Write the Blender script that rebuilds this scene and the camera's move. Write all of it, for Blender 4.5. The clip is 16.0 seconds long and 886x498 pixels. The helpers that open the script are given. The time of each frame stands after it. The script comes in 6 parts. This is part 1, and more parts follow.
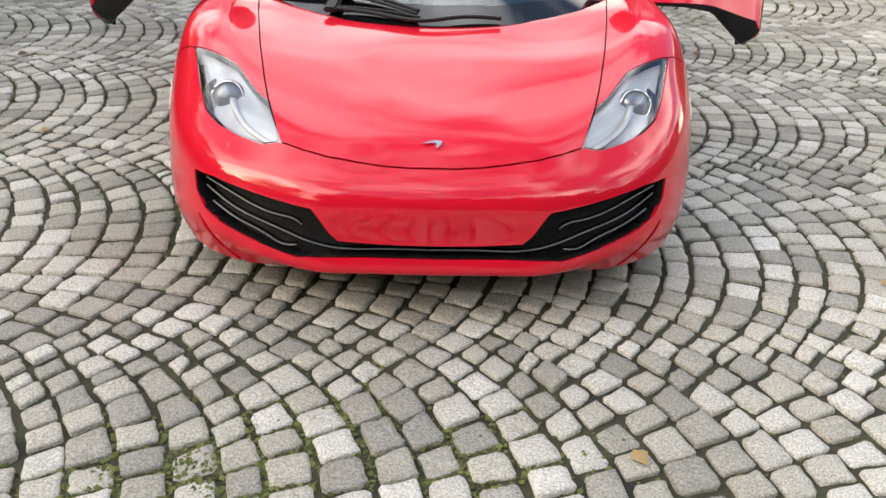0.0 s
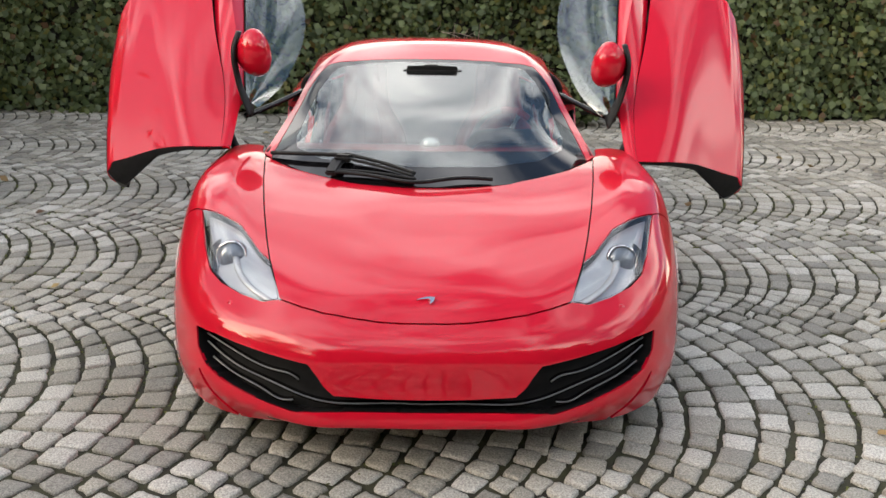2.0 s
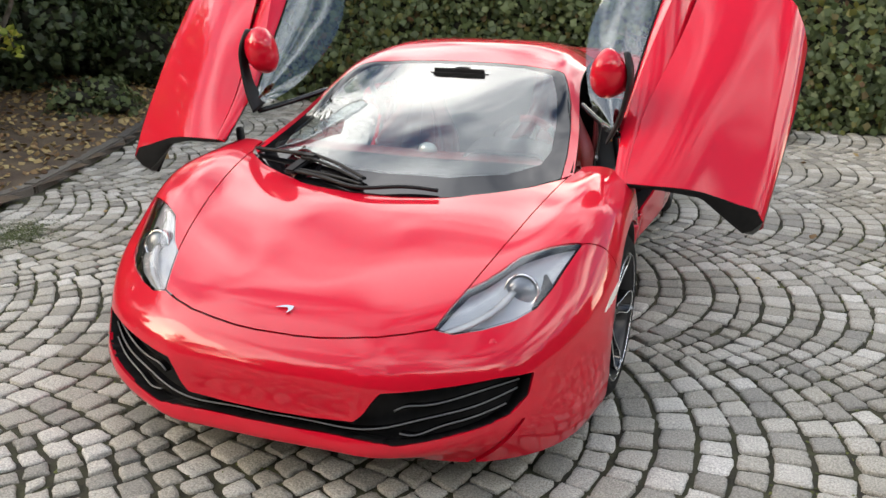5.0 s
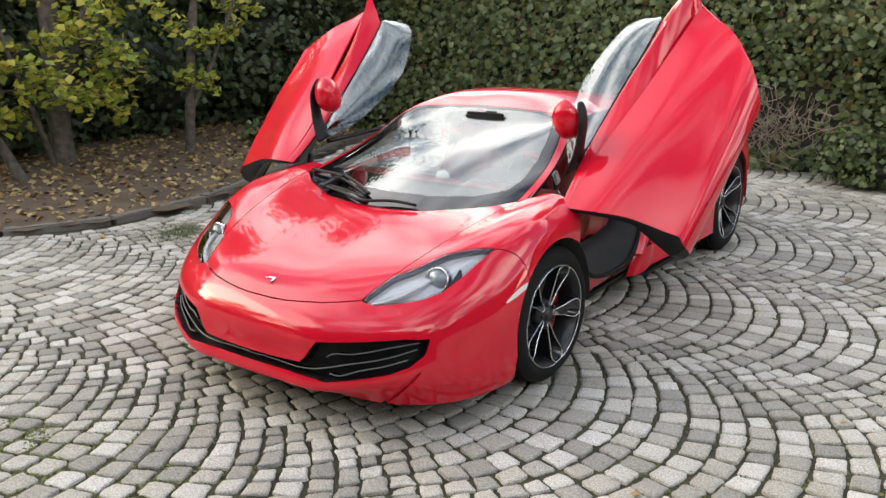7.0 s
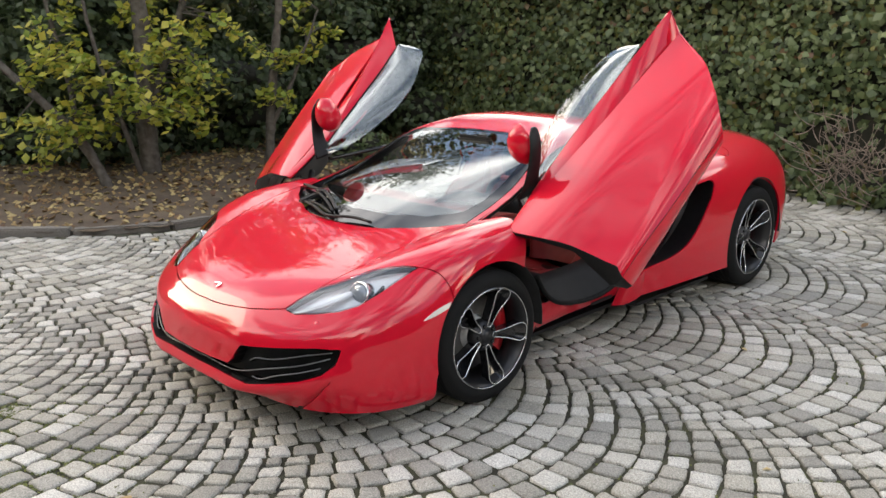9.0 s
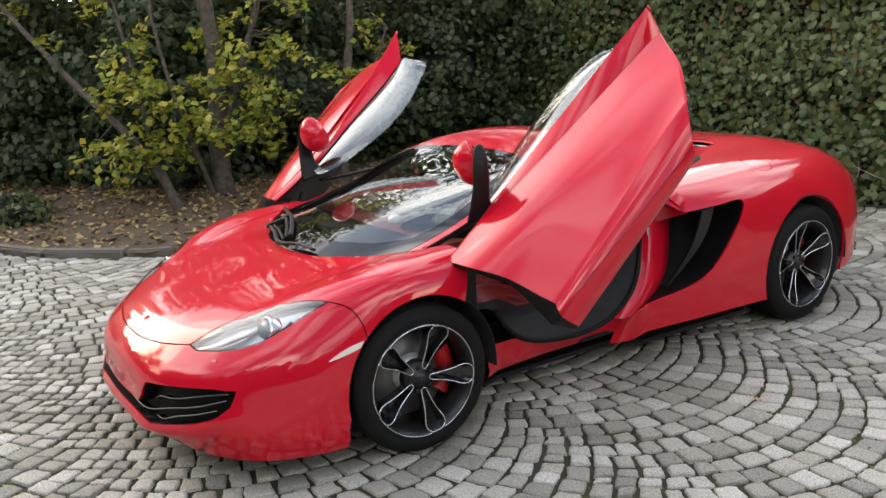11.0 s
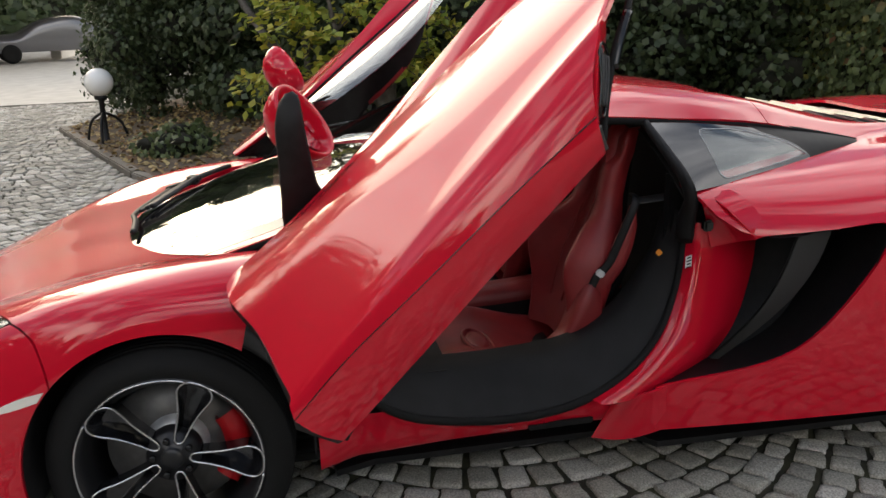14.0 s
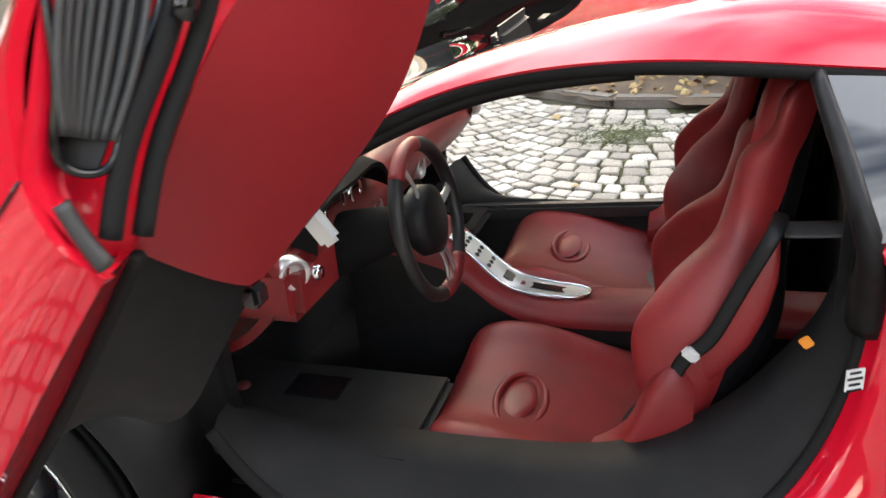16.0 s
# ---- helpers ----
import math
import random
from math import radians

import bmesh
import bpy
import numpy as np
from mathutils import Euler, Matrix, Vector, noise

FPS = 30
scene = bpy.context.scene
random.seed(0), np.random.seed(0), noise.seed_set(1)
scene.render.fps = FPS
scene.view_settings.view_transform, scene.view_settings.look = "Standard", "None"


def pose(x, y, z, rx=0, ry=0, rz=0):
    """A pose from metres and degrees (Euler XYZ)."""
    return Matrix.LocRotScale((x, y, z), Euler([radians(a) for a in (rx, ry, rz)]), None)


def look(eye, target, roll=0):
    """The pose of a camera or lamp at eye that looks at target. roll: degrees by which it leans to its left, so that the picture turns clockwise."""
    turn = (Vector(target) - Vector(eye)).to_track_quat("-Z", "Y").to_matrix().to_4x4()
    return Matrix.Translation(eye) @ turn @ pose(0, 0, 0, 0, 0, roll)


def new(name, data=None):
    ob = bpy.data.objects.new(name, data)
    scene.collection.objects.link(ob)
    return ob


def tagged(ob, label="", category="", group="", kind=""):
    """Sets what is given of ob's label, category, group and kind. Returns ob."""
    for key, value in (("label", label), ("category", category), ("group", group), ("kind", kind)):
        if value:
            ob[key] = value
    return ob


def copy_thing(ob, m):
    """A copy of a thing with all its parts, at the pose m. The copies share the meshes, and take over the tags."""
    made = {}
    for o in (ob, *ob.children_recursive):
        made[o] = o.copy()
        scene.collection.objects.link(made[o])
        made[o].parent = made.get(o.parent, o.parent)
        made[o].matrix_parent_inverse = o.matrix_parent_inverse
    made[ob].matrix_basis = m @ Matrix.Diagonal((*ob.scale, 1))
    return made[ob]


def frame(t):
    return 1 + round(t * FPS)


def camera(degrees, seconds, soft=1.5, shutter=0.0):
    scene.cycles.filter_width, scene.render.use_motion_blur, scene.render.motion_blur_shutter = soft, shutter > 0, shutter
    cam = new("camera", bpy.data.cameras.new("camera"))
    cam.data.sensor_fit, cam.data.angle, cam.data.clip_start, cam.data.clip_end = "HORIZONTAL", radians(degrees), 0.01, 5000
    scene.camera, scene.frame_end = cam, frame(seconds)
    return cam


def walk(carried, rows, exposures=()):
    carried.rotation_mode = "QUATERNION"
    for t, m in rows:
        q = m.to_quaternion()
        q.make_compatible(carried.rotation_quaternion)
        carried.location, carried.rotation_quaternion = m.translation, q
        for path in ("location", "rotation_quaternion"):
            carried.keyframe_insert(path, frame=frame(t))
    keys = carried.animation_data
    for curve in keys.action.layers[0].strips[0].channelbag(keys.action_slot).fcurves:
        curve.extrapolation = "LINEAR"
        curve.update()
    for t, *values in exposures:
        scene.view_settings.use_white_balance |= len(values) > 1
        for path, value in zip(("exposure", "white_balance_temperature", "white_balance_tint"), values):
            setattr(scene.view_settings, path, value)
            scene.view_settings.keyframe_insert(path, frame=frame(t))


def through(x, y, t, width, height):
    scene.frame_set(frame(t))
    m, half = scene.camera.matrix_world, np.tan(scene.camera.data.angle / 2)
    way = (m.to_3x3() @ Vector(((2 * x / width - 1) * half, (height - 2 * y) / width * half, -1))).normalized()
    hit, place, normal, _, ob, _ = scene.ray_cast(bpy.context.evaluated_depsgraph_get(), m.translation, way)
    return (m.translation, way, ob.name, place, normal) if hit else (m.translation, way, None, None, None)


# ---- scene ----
cam = camera(55.6, 16.0, soft=1.5, shutter=0.2)

PATH = [
    (0, (-0.02, -3.289, 1.518), (0.025, -1.531, 0.565), 1.7),
    (0.5, (-0.007, -3.312, 1.534), (0.017, -1.516, 0.654), 1.1),
    (1, (-0.003, -3.318, 1.549), (0.018, -1.48, 0.761), 1.0),
    (1.5, (0.0, -3.33, 1.569), (0.021, -1.46, 0.861), 0.9),
    (2, (0.026, -3.35, 1.582), (0.046, -1.455, 0.942), 0.8),
    (2.5, (0.107, -3.342, 1.58), (0.113, -1.438, 0.967), 0.6),
    (3, (0.217, -3.275, 1.574), (0.177, -1.374, 0.952), 1.1),
    (3.5, (0.389, -3.118, 1.553), (0.296, -1.221, 0.927), 2.2),
    (4, (0.562, -3.021, 1.558), (0.372, -1.145, 0.892), 1.2),
    (4.5, (0.861, -2.992, 1.562), (0.464, -1.158, 0.869), 0.4),
    (5, (1.24, -2.995, 1.603), (0.632, -1.205, 0.95), 0.3),
    (5.2, (1.365, -3.045, 1.631), (0.701, -1.27, 0.989), -0.1),
    (7.3, (2.773, -3.287, 1.742), (1.622, -1.749, 1.187), -0.6),
    (7.5, (2.87, -3.287, 1.759), (1.692, -1.77, 1.201), -0.7),
    (8, (3.134, -3.166, 1.743), (1.901, -1.689, 1.195), 1.1),
    (8.5, (3.289, -2.988, 1.735), (2.011, -1.564, 1.152), -0.0),
    (9, (3.393, -2.762, 1.724), (2.021, -1.399, 1.215), -0.0),
    (9.2, (3.447, -2.665, 1.715), (2.043, -1.328, 1.224), -0.2),
    (11.3, (3.738, -1.547, 1.658), (2.096, -0.513, 1.173), -2.0),
    (11.5, (3.651, -1.413, 1.641), (1.997, -0.404, 1.142), -1.3),
    (12, (3.642, -1.048, 1.596), (1.9, -0.189, 1.119), -1.6),
    (12.5, (3.482, -0.689, 1.568), (1.715, 0.113, 1.083), -2.4),
    (13, (3.359, -0.316, 1.518), (1.555, 0.402, 1.038), -2.5),
    (13.5, (3.22, 0.035, 1.509), (1.349, 0.504, 0.979), -1.1),
    (14, (3.014, 0.364, 1.467), (1.125, 0.709, 0.907), -1.9),
    (14.5, (2.778, 0.679, 1.462), (0.878, 0.885, 0.872), -2.0),
    (15, (2.542, 0.989, 1.439), (0.643, 0.881, 0.821), -1.9),
    (15.5, (2.235, 1.203, 1.417), (0.401, 0.832, 0.71), -4.3),
    (16, (1.905, 1.343, 1.402), (0.181, 0.718, 0.604), -5.3),
]
walk(cam, [(t, look(e, g, r)) for t, e, g, r in PATH], exposures=((0, 1.06), (.5, .84), (1.2, .70), (2.5, .75), (5.2, .94), (7.5, 1.03), (9.0, .99), (11.3, .93), (12.5, .82), (14.0, .46), (14.5, .44), (15.0, .60), (15.3, .72), (15.6, 1.14), (16, 1.94)))

# ---- world, sun, exposure ----
world = bpy.data.worlds.new("sky")
scene.world = world
world.use_nodes = True
wn, wl = world.node_tree.nodes, world.node_tree.links
sky = wn.new("ShaderNodeTexSky")
sky.sky_type, sky.sun_disc = "NISHITA", False
sky.sun_elevation, sky.sun_rotation = radians(21), radians(-116)
sky.air_density, sky.dust_density, sky.ozone_density = 1.0, 3.0, 1.0
# broken cloud over the whole sky
wc, wm = wn.new("ShaderNodeTexCoord"), wn.new("ShaderNodeMapping")
wm.inputs["Scale"].default_value = (1.0, 1.0, 1.7)
wl.new(wc.outputs["Generated"], wm.inputs["Vector"])
cloud = wn.new("ShaderNodeTexNoise")
cloud.inputs["Scale"].default_value, cloud.inputs["Detail"].default_value, cloud.inputs["Distortion"].default_value = 2.6, 7.0, 0.4
wl.new(wm.outputs[0], cloud.inputs["Vector"])
ramp = wn.new("ShaderNodeValToRGB")
ramp.color_ramp.elements[0].position, ramp.color_ramp.elements[1].position = 0.42, 0.60
wl.new(cloud.outputs["Fac"], ramp.inputs[0])
cmix = wn.new("ShaderNodeMix")
cmix.data_type = "RGBA"
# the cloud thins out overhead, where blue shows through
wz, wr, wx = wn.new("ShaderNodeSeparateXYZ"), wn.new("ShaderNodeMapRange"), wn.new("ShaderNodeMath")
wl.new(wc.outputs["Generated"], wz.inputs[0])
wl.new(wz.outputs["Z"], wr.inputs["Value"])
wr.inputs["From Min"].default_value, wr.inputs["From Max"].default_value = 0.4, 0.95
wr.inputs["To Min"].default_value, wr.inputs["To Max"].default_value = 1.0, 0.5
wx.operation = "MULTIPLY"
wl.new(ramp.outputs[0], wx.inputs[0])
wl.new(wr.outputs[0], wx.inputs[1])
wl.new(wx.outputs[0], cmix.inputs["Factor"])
wl.new(sky.outputs[0], cmix.inputs[6])
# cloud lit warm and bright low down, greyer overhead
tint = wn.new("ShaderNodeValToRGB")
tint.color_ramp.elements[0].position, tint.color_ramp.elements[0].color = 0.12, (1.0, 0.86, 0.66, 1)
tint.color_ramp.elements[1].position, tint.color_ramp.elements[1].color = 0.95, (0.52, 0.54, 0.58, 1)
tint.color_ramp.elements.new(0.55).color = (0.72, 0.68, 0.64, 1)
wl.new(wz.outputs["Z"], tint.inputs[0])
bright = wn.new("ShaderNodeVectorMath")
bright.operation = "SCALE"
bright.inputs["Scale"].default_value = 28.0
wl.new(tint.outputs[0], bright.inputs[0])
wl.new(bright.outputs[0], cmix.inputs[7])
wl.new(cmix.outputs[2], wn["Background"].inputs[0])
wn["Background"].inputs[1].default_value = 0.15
sun = new("sun", bpy.data.lights.new("sun", "SUN"))
sun.data.energy, sun.data.angle, sun.data.color = 1.0, radians(40), (1.0, 0.78, 0.53)
sun.matrix_world = look((-8.1, -3.95, 3.45), (0, 0, 0))


# ---- materials ----
def material(name, color, rough=0.5, metal=0.0, coat=0.0, vary=0.0, scale=8.0, bump=0.0, bump_scale=80.0, spec=0.5, color2=None, detail=4.0):
    m = bpy.data.materials.new(name)
    m.use_nodes = True
    n, l = m.node_tree.nodes, m.node_tree.links
    b = n["Principled BSDF"]
    b.inputs["Base Color"].default_value = (*color, 1)
    b.inputs["Roughness"].default_value = rough
    b.inputs["Metallic"].default_value = metal
    b.inputs["Specular IOR Level"].default_value = spec
    b.inputs["Coat Weight"].default_value = coat
    b.inputs["Coat Roughness"].default_value = 0.05
    co = n.new("ShaderNodeTexCoord")
    if vary or color2:
        no = n.new("ShaderNodeTexNoise")
        no.inputs["Scale"].default_value, no.inputs["Detail"].default_value = scale, detail
        l.new(co.outputs["Object"], no.inputs["Vector"])
        r = n.new("ShaderNodeValToRGB")
        r.color_ramp.elements[0].position, r.color_ramp.elements[1].position = 0.32, 0.68
        c2 = color2 or tuple(min(1, c * (1 + vary)) for c in color)
        c1 = color if color2 else tuple(c * (1 - vary) for c in color)
        r.color_ramp.elements[0].color, r.color_ramp.elements[1].color = (*c1, 1), (*c2, 1)
        l.new(no.outputs["Fac"], r.inputs[0])
        l.new(r.outputs[0], b.inputs["Base Color"])
    if bump:
        nb = n.new("ShaderNodeTexNoise")
        nb.inputs["Scale"].default_value, nb.inputs["Detail"].default_value = bump_scale, 3.0
        l.new(co.outputs["Object"], nb.inputs["Vector"])
        bp = n.new("ShaderNodeBump")
        bp.inputs["Strength"].default_value, bp.inputs["Distance"].default_value = bump, 0.01
        l.new(nb.outputs["Fac"], bp.inputs["Height"])
        l.new(bp.outputs[0], b.inputs["Normal"])
    return m


RED = material("red car paint", (0.56, 0.0045, 0.022), 0.4, 0.0, 1.0, spec=0.05)
RED.node_tree.nodes["Principled BSDF"].inputs["Coat IOR"].default_value = 1.52
RED.node_tree.nodes["Principled BSDF"].inputs["Coat Roughness"].default_value = 0.04
BLACK = material("black satin plastic", (0.008, 0.008, 0.0085), 0.5, vary=0.3, scale=30, spec=0.25)
GLOSS = material("black gloss trim", (0.006, 0.006, 0.007), 0.12)
RUBBER = material("black rubber", (0.011, 0.011, 0.011), 0.75, bump=0.1, bump_scale=200, spec=0.15)
LEATHER = material("red leather", (0.20, 0.012, 0.014), 0.46, vary=0.25, scale=6, bump=0.15, bump_scale=350)
CARPET = material("black carpet", (0.012, 0.012, 0.012), 0.95, bump=0.4, bump_scale=500)
SILVER = material("machined alloy", (0.75, 0.75, 0.77), 0.25, 1.0)
WHEELBLACK = material("gloss black wheel paint", (0.012, 0.012, 0.014), 0.12, 0.2, 0.6)
ALLOY = material("dark grey wheel paint", (0.016, 0.016, 0.018), 0.4, 0.3, 0.2)
STEEL = material("brushed steel", (0.6, 0.6, 0.61), 0.4, 0.35, vary=0.2, scale=25)
DISC = material("grey brake disc", (0.17, 0.165, 0.16), 0.45, 0.5, vary=0.2, scale=25)
CALIPER = material("red brake caliper", (0.45, 0.01, 0.015), 0.35)
GROUND = material("paving joint soil", (0.022, 0.019, 0.014), 0.95, color2=(0.050, 0.050, 0.022), scale=9, bump=0.5, bump_scale=120)


def glass(name, color, rough=0.0, ior=1.5):
    m = bpy.data.materials.new(name)
    m.use_nodes = True
    n, l = m.node_tree.nodes, m.node_tree.links
    b = n["Principled BSDF"]
    b.inputs["Base Color"].default_value = (*color, 1)
    b.inputs["Roughness"].default_value = rough
    b.inputs["IOR"].default_value = ior
    b.inputs["Transmission Weight"].default_value = 1.0
    return m


GLASS = glass("car glass", (0.75, 0.82, 0.80), ior=1.65)
SIDEGLASS = glass("door glass", (0.80, 0.87, 0.84), ior=1.9)
LENS = glass("clear lamp lens", (0.97, 0.98, 0.98))


# ---- mesh helpers ----
def spline(knots, values, query):
    """Natural cubic spline through values at knots."""
    k, v, q = np.asarray(knots, float), np.asarray(values, float), np.asarray(query, float)
    n, h = len(k), np.diff(k)
    shape = v.shape[1:]
    v = v.reshape(n, -1)
    a = np.eye(n)
    rhs = np.zeros_like(v)
    for i in range(1, n - 1):
        a[i, i - 1 : i + 2] = h[i - 1], 2 * (h[i - 1] + h[i]), h[i]
        rhs[i] = 6 * ((v[i + 1] - v[i]) / h[i] - (v[i] - v[i - 1]) / h[i - 1])
    m = np.linalg.solve(a, rhs)
    i = np.clip(np.searchsorted(k, q) - 1, 0, n - 2)
    d, e, w = (q - k[i])[:, None], (k[i + 1] - q)[:, None], h[i][:, None]
    out = m[i] * e**3 / (6 * w) + m[i + 1] * d**3 / (6 * w) + (v[i] / w - m[i] * w / 6) * e + (v[i + 1] / w - m[i + 1] * w / 6) * d
    return out.reshape(len(q), *shape)


def chord(net):
    """Mean chord-length knots along the first direction of a net."""
    return np.r_[0, np.cumsum(np.linalg.norm(np.diff(net, axis=0), axis=2).mean(1))]


def curve(points, n):
    p = np.array(points, float)
    k = np.r_[0, np.cumsum(np.linalg.norm(np.diff(p, axis=0), axis=1))]
    return spline(k, p, np.linspace(0, k[-1], n))


def loft(rings, nu, nv, mirror=False):
    """A smooth sheet through rings of points. Returns places, normals and triangles. mirror: rings go from the middle plane outwards."""
    net = np.array(rings, float)
    if mirror:
        net = np.concatenate([net[:, :0:-1] * (-1, 1, 1), net], 1)
    ku, kv = chord(net), chord(net.transpose(1, 0, 2))
    p = spline(ku, net, np.linspace(0, ku[-1], nu))
    p = spline(kv, p.transpose(1, 0, 2), np.linspace(0, kv[-1], nv)).transpose(1, 0, 2)
    return sheet(p)


def sheet(p, closed=False):
    nu, nv = p.shape[:2]
    du, dv = np.gradient(p, axis=0), np.gradient(p, axis=1)
    n = np.cross(dv, du)
    n /= np.linalg.norm(n, axis=2, keepdims=True) + 1e-12
    i = np.arange(nu * nv).reshape(nu, nv)
    a, b, c, d = i[:-1, :-1].ravel(), i[:-1, 1:].ravel(), i[1:, 1:].ravel(), i[1:, :-1].ravel()
    return p.reshape(-1, 3), n.reshape(-1, 3), np.concatenate([np.c_[a, b, c], np.c_[a, c, d]])


def split(mesh, f):
    """Cuts a sheet where f(places) is 0. Returns the part above and the part below."""
    v, n, t = mesh
    s = f(v)
    s = np.where(np.abs(s) < 1e-6, 1e-6, s)
    up = s > 0
    count = up[t].sum(1)
    verts, norms, cut = list(v), list(n), {}
    above, below = [tuple(x) for x in t[count == 3]], [tuple(x) for x in t[count == 0]]

    def mid(a, b):
        key = (min(a, b), max(a, b))
        if key not in cut:
            w = s[a] / (s[a] - s[b])
            cut[key] = len(verts)
            verts.append(v[a] + w * (v[b] - v[a]))
            nn = n[a] + w * (n[b] - n[a])
            norms.append(nn / (np.linalg.norm(nn) + 1e-12))
        return cut[key]

    for tri in t[(count == 1) | (count == 2)]:
        one = up[tri].sum() == 1
        j = [x for x in range(3) if up[tri[x]] == one][0]
        a, b, c = int(tri[j]), int(tri[(j + 1) % 3]), int(tri[(j + 2) % 3])
        ab, ac = mid(a, b), mid(a, c)
        (above if one else below).append((a, ab, ac))
        (below if one else above).extend([(ab, b, c), (ab, c, ac)])
    return tidy(verts, norms, above), tidy(verts, norms, below)


def tidy(v, n, t):
    t = np.array(t, int).reshape(-1, 3)
    used, back = np.unique(t, return_inverse=True)
    return np.array(v).reshape(-1, 3)[used], np.array(n).reshape(-1, 3)[used], back.reshape(-1, 3)


def outline(points, a, b, rounded=0):
    """A signed distance to a closed outline in the plane of axes a and b, below 0 inside. The sheet's x counts without its sign."""
    q = np.array(points, float)
    if rounded:
        w = np.concatenate([q[-3:], q, q[:3]])
        k = np.r_[0, np.cumsum(np.linalg.norm(np.diff(w, axis=0), axis=1))]
        q = spline(k, w, np.linspace(k[3], k[3 + len(q)], rounded, endpoint=False))

    def f(v):
        p = np.abs(v) if 0 in (a, b) else v
        p = np.stack([np.abs(v[:, 0]) if x == 0 else v[:, x] for x in (a, b)], 1)
        best, inside = np.full(len(p), 1e9), np.zeros(len(p), bool)
        for s, e in zip(q, np.roll(q, -1, 0)):
            d = e - s
            w = np.clip(((p - s) @ d) / (d @ d + 1e-12), 0, 1)
            best = np.minimum(best, np.linalg.norm(p - s - w[:, None] * d, axis=1))
            with np.errstate(divide="ignore", invalid="ignore"):
                inside ^= ((s[1] > p[:, 1]) != (e[1] > p[:, 1])) & (p[:, 0] < (e[0] - s[0]) * (p[:, 1] - s[1]) / (e[1] - s[1]) + s[0])
        return np.where(inside, -best, best)

    return f


def link(name, verts, faces, mat, parent=None, label="", normals=None, smooth=True):
    me = bpy.data.meshes.new(name)
    me.from_pydata([tuple(x) for x in verts], [], [tuple(int(i) for i in f) for f in faces])
    me.polygons.foreach_set("use_smooth", [smooth] * len(me.polygons))
    if normals is not None:
        me.normals_split_custom_set_from_vertices([tuple(x) for x in normals])
    me.materials.append(mat)
    me.update()
    ob = new(name, me)
    ob.parent = parent
    return tagged(ob, label)


def panel(name, mesh, mat, parent=None, label="", thick=0.012):
    """A sheet as a panel with an inner face and closed edges."""
    v, n, t = mesh
    k = len(v)
    verts, norms = list(v) + list(v - n * thick), list(n) + list(-n)
    faces = [tuple(x) for x in t] + [tuple(x[::-1] + k) for x in t]
    count = {}
    for a, b, c in t:
        for e in ((a, b), (b, c), (c, a)):
            count[e] = 1
    edge = [e for e in count if (e[1], e[0]) not in count]
    side = {}
    for a, b in edge:
        d = np.cross(v[b] - v[a], n[a])
        for i in (a, b):
            side[i] = side.get(i, 0) + d / (np.linalg.norm(d) + 1e-12)
    rim = {}
    for i, d in side.items():
        rim[i] = len(verts)
        d = d / (np.linalg.norm(d) + 1e-12)
        verts += [v[i], v[i] - n[i] * thick]
        norms += [d, d]
    faces += [(rim[b], rim[a], rim[a] + 1, rim[b] + 1) for a, b in edge]
    return link(name, verts, faces, mat, parent, label, norms)


def part(name, bm, mat, parent=None, label="", smooth=False):
    me = bpy.data.meshes.new(name)
    bm.to_mesh(me)
    bm.free()
    if smooth:
        me.polygons.foreach_set("use_smooth", [True] * len(me.polygons))
    me.materials.append(mat)
    ob = new(name, me)
    ob.parent = parent
    return tagged(ob, label)


def lathe(profile, n=64, axis=0, sweep=1.0):
    """Turns a profile of (along, radius) round an axis through the origin. Returns verts and faces."""
    pr = np.array(profile, float)
    verts, m = [], len(pr)
    steps = n if sweep == 1.0 else n + 1
    for i in range(steps):
        a = 2 * math.pi * sweep * i / n
        for h, r in pr:
            q = [0.0, r * math.cos(a), r * math.sin(a)]
            q[0] = h
            verts.append(q if axis == 0 else (q[1], q[2], q[0]))
    faces = [(i * m + j, i * m + j + 1, ((i + 1) % steps) * m + j + 1, ((i + 1) % steps) * m + j) for i in range(n) for j in range(m - 1)]
    return np.array(verts), faces


def tube(points, radius, n=8, count=None, flat=1.0, closed=False):
    """A pipe along a smooth line. radius: one, or one for each place. Returns verts and faces."""
    p = np.array(points, float)
    if count:
        if closed:
            w = np.concatenate([p[-3:], p, p[:3]])
            k = np.r_[0, np.cumsum(np.linalg.norm(np.diff(w, axis=0), axis=1))]
            p = spline(k, w, np.linspace(k[3], k[3 + len(p)], count, endpoint=False))
        else:
            p = curve(p, count)
    r = np.broadcast_to(np.asarray(radius, float), len(p)) if np.ndim(radius) == 0 or len(np.atleast_1d(radius)) == len(p) else np.interp(np.linspace(0, 1, len(p)), np.linspace(0, 1, len(radius)), radius)
    t = (np.roll(p, -1, 0) - np.roll(p, 1, 0)) if closed else np.gradient(p, axis=0)
    t /= np.linalg.norm(t, axis=1, keepdims=True) + 1e-12
    u = np.cross(t[0], (0.3, 0.2, 1.0) if abs(t[0][2]) < 0.9 else (1, 0, 0))
    verts = []
    for i in range(len(p)):
        u = u - t[i] * (u @ t[i])
        u /= np.linalg.norm(u) + 1e-12
        w = np.cross(t[i], u)
        for j in range(n):
            a = 2 * math.pi * j / n
            verts.append(p[i] + r[i] * (math.cos(a) * u + flat * math.sin(a) * w))
    m = len(p)
    faces = [(i * n + j, i * n + (j + 1) % n, ((i + 1) % m) * n + (j + 1) % n, ((i + 1) % m) * n + j) for i in range(m if closed else m - 1) for j in range(n)]
    if not closed:
        faces += [tuple(range(n))[::-1], tuple(range((m - 1) * n, m * n))]
    return np.array(verts), faces


